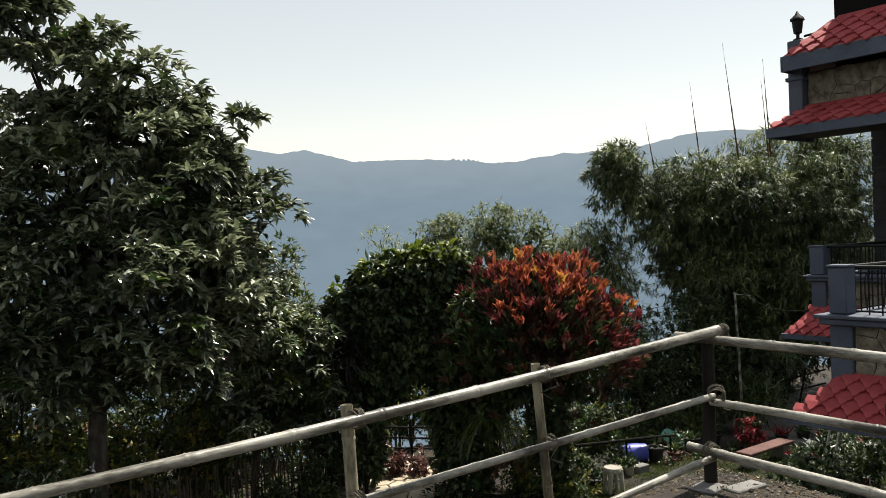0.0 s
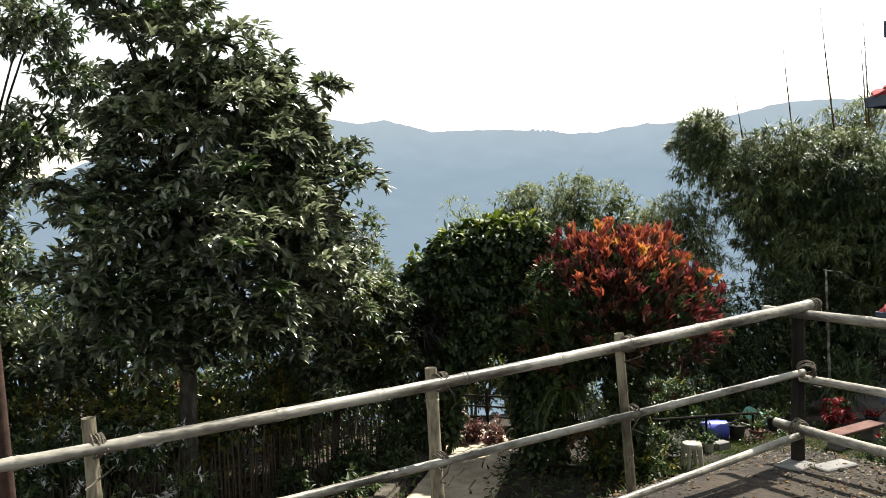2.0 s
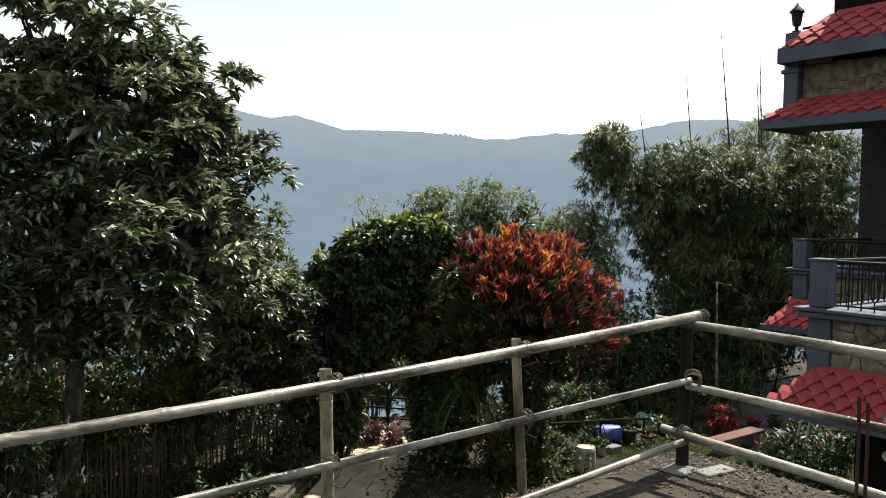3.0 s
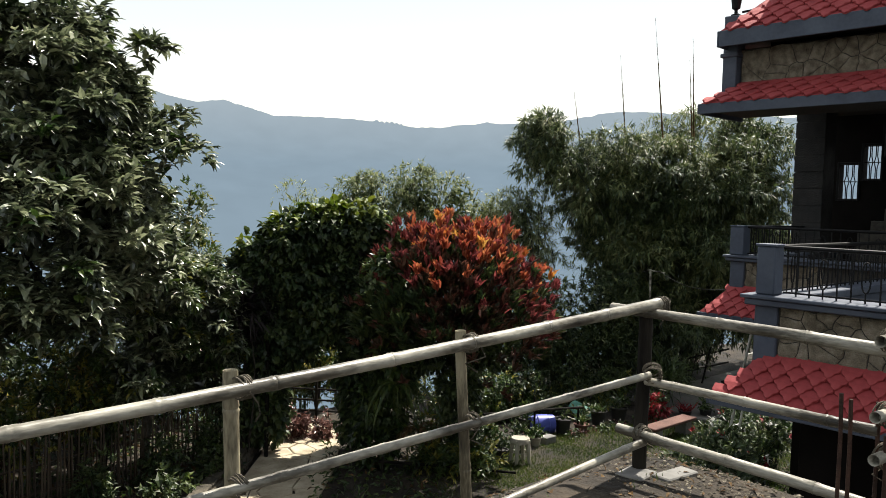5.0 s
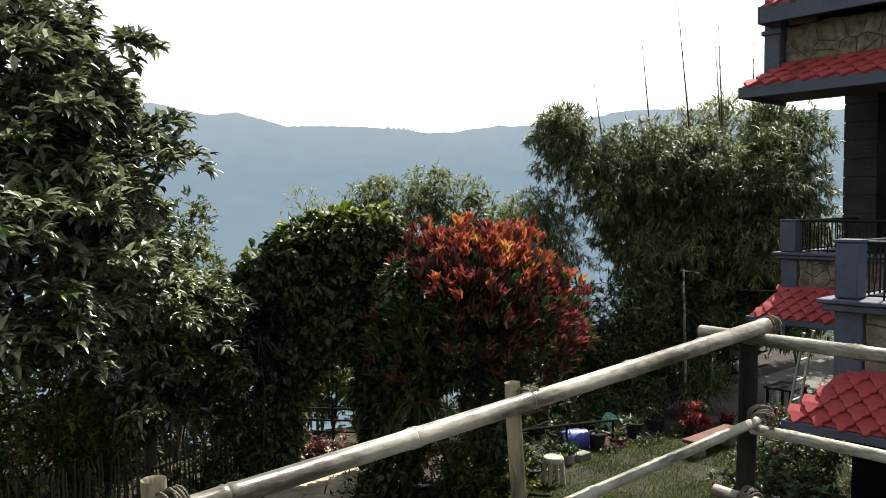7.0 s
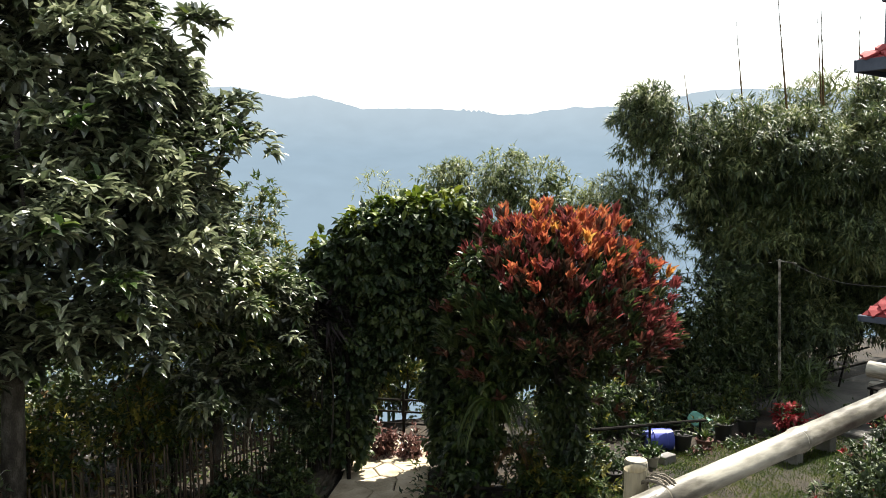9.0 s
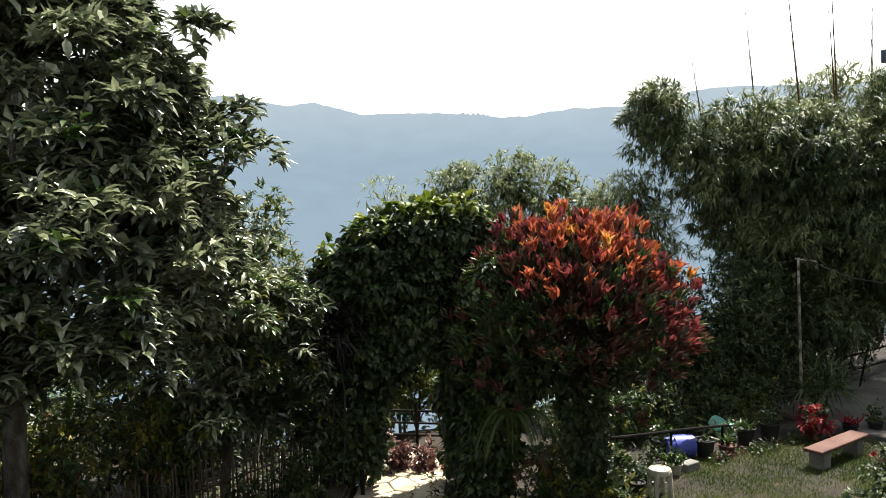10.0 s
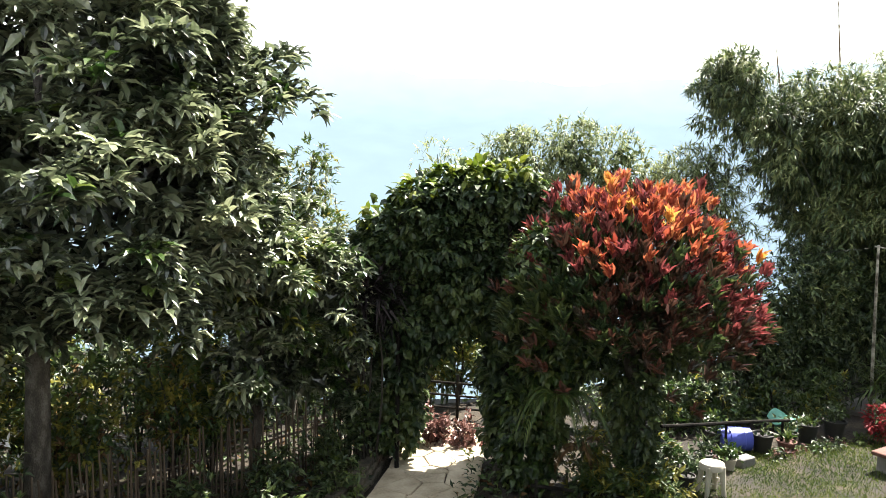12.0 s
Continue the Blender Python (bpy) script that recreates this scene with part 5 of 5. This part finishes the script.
for k, (x, y) in enumerate(((17.3, 11.3), (18.2, 11.2), (19.3, 11.0))):
    pl = Shape().tube([(x, y, -3.3), (x + 0.25, y - 0.1, -2.2)], 0.025, 6)
    whole("fence_stake", pl, M_OLD_WOOD, "leaning dark wooden stake at the yard edge", "stake", "yard stakes")
for k in range(2):
    whole("fence_bar", Shape().tube([(16.8, 11.45, -2.9 + 0.3 * k), (20.5, 10.9, -2.7 + 0.35 * k)], 0.022, 6), M_OLD_WOOD, "long dark horizontal bamboo bar at the yard edge", "bar", "yard bars")
lad = thing("ladder", "pale wooden ladder leaning under the far balcony roof", "ladder", at=(13.2, 6.9, -3.2))
for o in (0.0, 0.32):
    part("rail", Shape().tube([(13.0 + o, 7.1, -3.2), (12.9 + o, 6.6, -0.6)], 0.022, 6), M_WHITE, lad)
for k in range(7):
    f = 0.12 + k * 0.12
    part("rung", Shape().tube([(13.0 - 0.1 * f, 7.1 - 0.5 * f, -3.2 + 2.6 * f), (13.32 - 0.1 * f, 7.1 - 0.5 * f, -3.2 + 2.6 * f)], 0.014, 6), M_WHITE, lad)

# shrubs
bush("hedge_bush", "dark undergrowth below the bamboo", [(15.0, 12.0, -2.2, 1.1, 0.6, 0.9), (16.2, 11.6, -2.3, 1.0, 0.5, 0.9), (15.0, 12.3, -1.7, 1.2, 0.8, 1.3), (16.4, 11.9, -1.5, 1.2, 0.8, 1.4), (17.8, 11.5, -1.6, 1.2, 0.7, 1.4), (13.9, 12.9, -2.1, 1.0, 0.7, 1.0), (19.2, 11.3, -1.6, 1.2, 0.7, 1.4)], 4200, 7, 0.14, 0.045, [M_VINE_LEAF, M_BAMBOO_LEAF], [0.6, 0.4])
bush("light_bush", "bright green weeds along the garden edge", [(11.6, 12.3, -2.7, 0.7, 0.5, 0.5), (12.6, 12.0, -2.6, 0.8, 0.5, 0.6), (13.4, 11.6, -2.7, 0.6, 0.4, 0.5), (11.0, 12.9, -2.2, 0.6, 0.5, 0.9), (13.6, 12.0, -2.8, 0.7, 0.5, 0.5), (14.6, 11.5, -2.8, 0.7, 0.4, 0.5), (15.6, 11.1, -2.8, 0.7, 0.4, 0.5), (12.4, 11.7, -2.95, 0.6, 0.25, 0.3), (13.7, 11.4, -2.95, 0.6, 0.25, 0.3), (15.0, 11.1, -2.95, 0.5, 0.25, 0.3)], 1700, 7, 0.1, 0.035, [M_SHRUB_LEAF, M_YELLOW_LEAF, M_VINE_LEAF], [0.5, 0.1, 0.4])
bush("bed_plants", "low green bedding plants beneath the croton", [(10.0, 9.9, -3.0, 0.6, 0.4, 0.3), (9.5, 10.3, -2.95, 0.5, 0.4, 0.35), (10.7, 10.6, -2.95, 0.5, 0.4, 0.35), (9.7, 10.7, -2.7, 0.4, 0.35, 0.45)], 460, 7, 0.12, 0.045, [M_SHRUB_LEAF, M_VINE_LEAF, M_YELLOW_LEAF], [0.5, 0.22, 0.28])
bush("coleus", "dusty pink-brown foliage plant beside the path", [(8.75, 13.3, -3.0, 0.35, 0.3, 0.35), (9.1, 13.0, -3.05, 0.3, 0.3, 0.3)], 170, 8, 0.11, 0.045, [M_PINK, M_MAROON], [0.75, 0.25])
bush("poinsettia", "crimson-leaved bush behind the bench", [(15.2, 9.7, -2.85, 0.26, 0.26, 0.24)], 60, 8, 0.11, 0.05, [M_CRIMSON, M_VINE_LEAF], [0.7, 0.3])
bush("strap_leaf_plant", "tall tuft of arching strap leaves by the yard", [(16.6, 10.4, -2.55, 0.45, 0.45, 0.4)], 50, 9, 0.42, 0.035, [M_SHRUB_LEAF, M_VINE_LEAF], [0.3, 0.7], droop=0.4, lift=0.6, inner=False)
bush("strap_leaf_plant", "dark purple dracaena with drooping strap leaves", [(7.35, 12.75, -0.8, 0.3, 0.3, 0.5)], 30, 11, 0.4, 0.045, [M_DRACAENA], [1.0], droop=0.5, lift=0.15, inner=False)
bush("fence_weeds", "leafy weeds in front of the picket fence", [(5.4, 11.4, -2.85, 0.4, 0.25, 0.25), (6.4, 11.9, -2.9, 0.35, 0.25, 0.3), (3.4, 10.5, -2.8, 0.4, 0.3, 0.2), (2.2, 10.7, -2.6, 0.35, 0.2, 0.3), (4.5, 11.75, -2.7, 0.4, 0.2, 0.35), (5.7, 12.25, -2.75, 0.4, 0.2, 0.4), (6.6, 12.6, -2.7, 0.4, 0.25, 0.45), (7.2, 12.8, -2.5, 0.35, 0.25, 0.5)], 480, 7, 0.11, 0.05, [M_VINE_LEAF, M_SHRUB_LEAF], [0.86, 0.14])
bush("back_shrub", "yellow-green shrubs behind the picket fence", [(4.5, 12.6, -1.5, 0.8, 0.5, 0.8), (3.2, 12.9, -1.8, 0.8, 0.6, 0.9), (2.0, 12.4, -1.7, 0.8, 0.6, 0.8), (5.2, 13.3, -1.9, 0.7, 0.6, 0.8), (0.9, 12.3, -1.6, 0.8, 0.6, 0.8), (3.5, 12.1, -1.9, 0.55, 0.35, 0.7), (4.6, 12.5, -1.8, 0.55, 0.35, 0.7), (2.2, 11.7, -1.8, 0.5, 0.35, 0.6), (1.3, 11.3, -1.8, 0.5, 0.35, 0.6)], 2300, 7, 0.1, 0.042, [M_SHRUB_LEAF, M_YELLOW_LEAF, M_VINE_LEAF, M_DRY], [0.4, 0.38, 0.14, 0.08])


# ---- west side ----
tree("slender_tree", "slender open-crowned tree rising behind the thatched hut", (0.9, 16.6, -3.2), (0.95, 16.6, 4.6), 0.075,
     [(0.2, 16.6, 5.4, 0.9, 0.8, 0.6), (1.5, 16.6, 4.9, 0.9, 0.8, 0.55), (2.2, 16.4, 4.0, 0.7, 0.6, 0.4), (0.1, 16.4, 3.9, 0.8, 0.7, 0.4), (-0.7, 16.6, 4.8, 0.9, 0.8, 0.7), (-0.4, 16.5, 2.4, 0.9, 0.8, 0.5), (1.1, 16.8, 2.1, 0.7, 0.6, 0.6), (-1.2, 16.5, 3.2, 0.8, 0.8, 0.8), (0.3, 16.2, 1.2, 1.0, 0.8, 0.8), (-1.0, 16.2, 1.6, 0.9, 0.8, 0.8), (1.6, 16.4, 3.0, 0.8, 0.7, 0.6)],
     1600, 8, 0.2, 0.08, [M_TREE_LEAF, M_SHRUB_LEAF], [0.75, 0.25], 0.9, 0.1, 0.25, 0.2)
bush("thicket", "dense green thicket between the hut and the tall tree", [(0.9, 14.2, -0.2, 1.2, 0.9, 1.3), (-0.8, 14.6, 0.2, 1.3, 0.9, 1.5), (2.2, 14.4, -0.6, 1.1, 0.9, 1.1), (-2.4, 14.6, 0.0, 1.3, 0.9, 1.6), (0.6, 13.8, -1.6, 1.3, 0.7, 0.9), (2.4, 13.6, -1.8, 1.2, 0.7, 0.9)], 2400, 7, 0.16, 0.055, [M_TREE_LEAF, M_SHRUB_LEAF, M_YELLOW_LEAF], [0.5, 0.4, 0.1])
pole = Shape().tube([(0.64, 9.1, -2.95), (0.5, 9.1, 0.2), (0.28, 9.1, 3.4), (0.16, 9.1, 5.2)], [0.075, 0.07, 0.055, 0.05], 10)
whole("iron_pole", pole, M_RUST, "rust-brown leaning iron pole beside the hut", "pole")
flag = thing("cloth_banner", "white cloth banner hanging from a bamboo pole", "banner", at=(0.1, 8.6, -2.85))
part("pole", cane((0.06, 8.6, -2.95), (0.17, 8.6, 2.5), 0.022, 0.016, 0.35, 0.01, 8, 2), M_BAMBOO, flag)
cv, cf = [], []
for i in range(22):
    z = 2.2 - i * 0.14
    for j in range(6):
        w = 0.16 if i < 12 else 0.16 - 0.009 * (i - 12)
        cv.append((0.08 - 0.004 * i - w * j / 5 * (1 if i < 7 else 0.55) + 0.03 * math.sin(i * 0.5 + j), 8.56 + 0.05 * math.sin(i * 0.7 + j * 1.3), z))
for i in range(21):
    for j in range(5):
        cf.append((i * 6 + j, (i + 1) * 6 + j, (i + 1) * 6 + j + 1, i * 6 + j + 1))
part("cloth", Shape().add(cv, cf), M_CLOTH, flag, "creased white cloth")
hut = thing("thatched_hut", "small plank hut with a grey thatched roof", "hut", at=(-0.9, 11.3, -2.85))
for k in range(9):
    part("plank", Shape().box((-2.3 + 0.28 * k, 10.75, -2.95), (-2.03 + 0.28 * k, 10.79, -0.5), bevel=0.005), M_PICKET, hut)
part("wall", Shape().box((-2.3, 10.8, -2.95), (0.2, 12.4, -0.5)), M_DARKWALL, hut)
part("beam", Shape().box((-2.5, 10.6, -0.62), (0.4, 10.68, -0.54)).box((-2.5, 10.6, -1.15), (0.3, 10.66, -1.09)), M_OLD_WOOD, hut)
part("roof", Shape().add([(-2.7, 10.35, -0.62), (0.42, 10.35, -0.62), (0.3, 11.6, 0.02), (-2.7, 11.6, 0.02), (-2.7, 10.35, -0.5), (0.42, 10.35, -0.5), (0.3, 11.6, 0.16), (-2.7, 11.6, 0.16), (0.42, 12.9, -0.55), (-2.7, 12.9, -0.55)], [(0, 1, 5, 4), (4, 5, 6, 7), (0, 3, 2, 1), (1, 2, 6, 5), (7, 6, 8, 9), (2, 8, 6)]), M_THATCH, hut, "frayed grey thatch")
n = 1500
tx, ty = rng.uniform(-2.7, 0.4, n), rng.uniform(10.33, 11.6, n)
part("straw", Shape().leaves(np.c_[tx, ty, -0.47 + (ty - 10.35) * 0.53], np.c_[rng.normal(size=n) * 0.15, -np.ones(n), -0.5 + 0.1 * rng.normal(size=n)], unit(n), 0.3, 0.02, 0, 0.2, 0.1), [M_THATCH], hut, smooth=False, kind="stuff")
bush("daisy_bush", "straggly bush dotted with small white flowers", [(1.3, 10.9, -1.5, 0.6, 0.4, 0.45), (2.1, 11.0, -1.6, 0.6, 0.4, 0.45), (0.6, 10.6, -1.5, 0.5, 0.4, 0.4), (1.6, 10.0, -2.0, 0.5, 0.3, 0.4), (0.7, 9.7, -2.0, 0.5, 0.3, 0.4), (2.6, 10.4, -2.1, 0.4, 0.3, 0.4)], 620, 7, 0.09, 0.03, [M_SHRUB_LEAF, M_VINE_LEAF, M_PETAL], [0.5, 0.36, 0.14])
bush("flower_bed", "flowering bed plants beside the house wall", [(13.6, 7.6, -2.85, 0.5, 0.4, 0.4), (14.6, 7.3, -2.8, 0.5, 0.4, 0.45), (12.6, 6.9, -2.85, 0.6, 0.4, 0.4), (11.6, 6.9, -2.8, 0.5, 0.4, 0.5), (15.4, 8.0, -2.8, 0.5, 0.4, 0.5), (16.3, 7.6, -2.7, 0.6, 0.5, 0.6), (17.4, 7.4, -2.6, 0.7, 0.5, 0.7), (14.0, 6.7, -2.6, 0.7, 0.4, 0.6)], 900, 7, 0.11, 0.05, [M_VINE_LEAF, M_SHRUB_LEAF, M_CRIMSON, M_PETAL], [0.68, 0.26, 0.03, 0.03])
bush("dark_hedge", "dark leafy hedge filling the corner behind the yard", [(21.5, 12.5, -1.2, 1.8, 0.9, 1.8), (23.5, 11.5, -1.0, 1.8, 0.9, 2.0), (25.5, 10.5, -0.6, 1.8, 0.9, 2.2)], 1500, 7, 0.2, 0.06, [M_VINE_LEAF, M_BAMBOO_LEAF], [0.7, 0.3])
bush("misty_bush", "pale yellow-green bush on the slope beyond the arbour", [(9.9, 15.6, -2.6, 0.9, 0.7, 1.0), (11.2, 15.3, -2.6, 0.9, 0.7, 1.0), (8.6, 16.2, -3.0, 0.9, 0.7, 1.1), (10.3, 15.0, -2.0, 0.7, 0.5, 0.7), (9.6, 14.9, -2.3, 0.6, 0.4, 0.6)], 1300, 7, 0.13, 0.05, [M_SHRUB_LEAF, M_YELLOW_LEAF, M_BAMBOO_PALE], [0.4, 0.3, 0.3])
tarp = Shape()
tarp.add([(9.0, 17.0, -4.3), (11.0, 16.6, -4.5), (11.2, 18.0, -4.2), (9.2, 18.4, -4.0), (9.0, 17.0, -4.36), (11.0, 16.6, -4.56), (11.2, 18.0, -4.26), (9.2, 18.4, -4.06)], [(0, 1, 2, 3), (7, 6, 5, 4), (0, 4, 5, 1), (1, 5, 6, 2), (2, 6, 7, 3), (3, 7, 4, 0)])
for x, y in ((9.1, 17.1), (10.9, 16.7), (11.1, 17.9), (9.3, 18.3)):
    tarp.tube([(x, y, -9.0), (x, y, -4.2)], 0.05, 6)
whole("tin_shelter", tarp, M_PLASTIC_GREEN, "teal sheet-roofed shelter down the slope", "shelter")
# pebbles and weeds on the terrace edge
n = 150
for k in range(n):
    x, y = rng.uniform(2.2, 4.5), rng.uniform(2.6, 3.2)
    if k % 3 == 0:
        x, y = rng.uniform(4.1, 4.55), rng.uniform(1.6, 3.2)
    r = rng.uniform(0.004, 0.014)
    q = unit(14) * r * rng.uniform(0.7, 1.2, (14, 1)) * np.array([1, 1, 0.6])
    bm = bmesh.new()
    for p in q:
        bm.verts.new(p)
    bmesh.ops.convex_hull(bm, input=bm.verts)
    me = bpy.data.meshes.new("pebble")
    bm.to_mesh(me)
    bm.free()
    me.materials.append(M_STONE)
    ob = new("pebble", me)
    ob.location = (x, y, float(ground_z(x, y)) + r * 0.3)
    tagged(ob, "small grey pebble lying on the terrace soil", "pebble", "terrace pebbles")
n = 9000
wx, wy = rng.uniform(-2.5, 9.0, n), rng.uniform(8.6, 18.0, n)
keep = (np.abs((wx - 5.6) - (wy - 9.6) * 0.82) > 0.75) & (wy < 18 - 0.2 * wx)
wx, wy = wx[keep], wy[keep]
n = len(wx)
whole("ground_weeds", Shape().leaves(np.c_[wx, wy, ground_z(wx, wy) + rng.uniform(0, 0.12, n)], np.c_[rng.normal(size=(n, 2)), rng.uniform(0.2, 0.9, n)], unit(n), rng.uniform(0.08, 0.18, n), rng.uniform(0.03, 0.07, n), rng.choice(3, n, p=[0.5, 0.35, 0.15]), 0.2, 0.3), [M_VINE_LEAF, M_SHRUB_LEAF, M_DRY], "low weeds and fallen leaves over the garden soil", "weeds", kind="stuff", smooth=False)
pot(11.95, 10.2, 0.1, 0.18, M_CREAM, ("cream pot with a small leafy plant", "bush", M_SHRUB_LEAF, 0.2), 40)
whole("concrete_block", Shape().box((12.15, 10.12, -3.22), (12.45, 10.3, -3.06), bevel=0.012), M_CONCRETE, "pale concrete block beside the flower pots", "block")
yard_step = Shape().box((16.0, 8.3, -3.35), (16.2, 9.6, -3.1), bevel=0.02)
whole("yard_kerb", yard_step, M_YARD, "weathered concrete kerb at the edge of the yard", "kerb", kind="structure")
table = thing("garden_table", "small dark table under the far balcony roof", "table", at=(17.2, 8.9, -3.13))
part("tabletop", Shape().box((16.9, 8.6, -2.46), (17.7, 9.2, -2.42), bevel=0.01), M_OLD_WOOD, table)
for x in (16.95, 17.62):
    for y in (8.65, 9.12):
        part("leg", Shape().box((x, y, -3.13), (x + 0.05, y + 0.05, -2.46)), M_OLD_WOOD, table)
rag = Shape().tube([(13.0, 7.0, -0.35), (13.02, 7.0, -0.5), (13.06, 6.98, -0.68)], [0.03, 0.05, 0.02], 7)
whole("hanging_cloth", rag, M_CLOTH, "white cloth hanging under the eave", "cloth")
bush("back_thicket", "dark thicket closing the garden behind the picket fence", [(4.5, 14.6, -1.6, 1.2, 0.8, 1.2), (6.0, 15.2, -1.9, 1.2, 0.8, 1.1), (7.4, 15.8, -2.4, 1.0, 0.8, 1.0), (3.2, 14.2, -1.4, 1.0, 0.8, 1.2)], 1300, 7, 0.16, 0.055, [M_VINE_LEAF, M_SHRUB_LEAF], [0.7, 0.3])
bush("corner_shrub", "dark shrubs in the shade of the house corner", [(8.1, 4.5, -2.2, 0.5, 0.4, 1.0), (9.1, 5.1, -2.3, 0.6, 0.5, 0.9), (10.3, 5.7, -2.4, 0.7, 0.5, 0.8), (11.4, 6.2, -2.5, 0.6, 0.4, 0.7)], 750, 7, 0.11, 0.05, [M_VINE_LEAF, M_SHRUB_LEAF, M_CRIMSON, M_PETAL], [0.78, 0.18, 0.02, 0.02])
bush("west_thicket", "dark leafy undergrowth below the slender tree", [(1.4, 13.0, -0.6, 1.0, 0.6, 1.1), (0.4, 13.2, -0.2, 0.8, 0.6, 1.2), (0.5, 13.6, 0.9, 0.7, 0.6, 0.7), (-0.6, 13.6, 0.4, 0.8, 0.6, 1.0), (2.2, 12.9, 0.2, 0.7, 0.6, 0.8)], 900, 7, 0.15, 0.06, [M_TREE_LEAF, M_VINE_LEAF], [0.5, 0.5])

bush("edging_plants", "low dark edging plants between the flower pots", [(12.3, 10.55, -3.14, 0.4, 0.15, 0.08), (13.2, 10.15, -3.14, 0.5, 0.15, 0.07), (14.1, 10.0, -3.14, 0.5, 0.15, 0.08), (15.0, 9.85, -3.14, 0.4, 0.15, 0.1), (11.5, 10.3, -3.1, 0.35, 0.25, 0.14)], 150, 7, 0.08, 0.035, [M_VINE_LEAF, M_SHRUB_LEAF, M_PINK], [0.6, 0.25, 0.15])

# gravel, litter and grass tufts on the terrace edge
n = 3600
gxy = np.c_[rng.uniform(1.6, 4.7, n), rng.uniform(2.2, 3.9, n)]
gxy[: n // 3] = np.c_[rng.uniform(3.9, 4.9, n // 3), rng.uniform(0.9, 3.6, n // 3)]
gravel = Shape()
octa = np.array([(1, 0, 0), (0, 1, 0), (-1, 0, 0), (0, -1, 0), (0, 0, 0.7), (0, 0, -0.7)])
for x, y in gxy:
    r = rng.uniform(0.004, 0.013)
    gravel.add(octa * r * rng.uniform(0.6, 1.3, (6, 1)) + np.array([x, y, float(ground_z(x, y)) + 0.003]), [(0, 1, 4), (1, 2, 4), (2, 3, 4), (3, 0, 4)])
whole("gravel", gravel, M_STONE, "fine grey gravel strewn over the terrace edge", "gravel", kind="stuff", smooth=False)
n = 1700
lx, ly = rng.uniform(1.4, 4.8, n), rng.uniform(2.3, 4.2, n)
whole("leaf_litter", Shape().leaves(np.c_[lx, ly, ground_z(lx, ly) + 0.012], np.c_[rng.normal(size=(n, 2)), rng.normal(size=n) * 0.15], unit(n) * 0.2 + np.array([0.5, 0.5, 0]), rng.uniform(0.02, 0.06, n), rng.uniform(0.01, 0.025, n), rng.choice(2, n, p=[0.7, 0.3]), 0.2, 0.2), [M_DRY, M_THATCH], "dry brown leaf litter on the terrace soil", "leaf litter", kind="stuff", smooth=False)
n = 5200
lx, ly = rng.uniform(-0.5, 6.5, n), rng.uniform(2.75, 5.2, n)
keep = np.array([noise.noise((x * 1.7, y * 1.7, 3)) for x, y in zip(lx, ly)]) > rng.uniform(-0.1, 0.4, n)
lx, ly = lx[keep], ly[keep]
n = len(lx)
whole("edge_grass", Shape().leaves(np.c_[lx, ly, ground_z(lx, ly) - 0.005], np.c_[rng.normal(size=(n, 2)) * 0.6, np.ones(n)], unit(n), rng.uniform(0.02, 0.07, n), 0.006, 0, 0.2, 0.3), [M_GRASS], "sparse grass tufts along the terrace edge", "grass", kind="stuff", smooth=False)

# layered stone edging between the fence and the path
edging = thing("stone_edging", "low edging of dark layered stones beside the path", "edging", at=(6.8, 11.6, -3.1))
er = random.Random(21)
for layer in range(3):
    run = 0.7 + 0.12 * layer
    while run < 4.9:
        length = er.uniform(0.22, 0.46)
        c0, c1 = path_point(run, -0.86 - 0.05 * layer), path_point(run + length, -0.86 - 0.05 * layer)
        m = (c0 + c1) / 2
        turn = Matrix.Rotation(math.atan2(c1[1] - c0[1], c1[0] - c0[0]) + er.uniform(-0.06, 0.06), 4, "Z")
        z = float(ground_z(m[0], m[1])) + 0.03 + 0.075 * layer + er.uniform(-0.008, 0.008)
        half = length / 2 - 0.008
        stone = Shape().box((m[0] - half, m[1] - 0.1, z - 0.05), (m[0] + half, m[1] + 0.1, z + 0.036 + er.uniform(-0.008, 0.004)), bevel=0.014, turn=turn)
        part("stone", stone, M_EDGING, edging, smooth=False)
        run += length
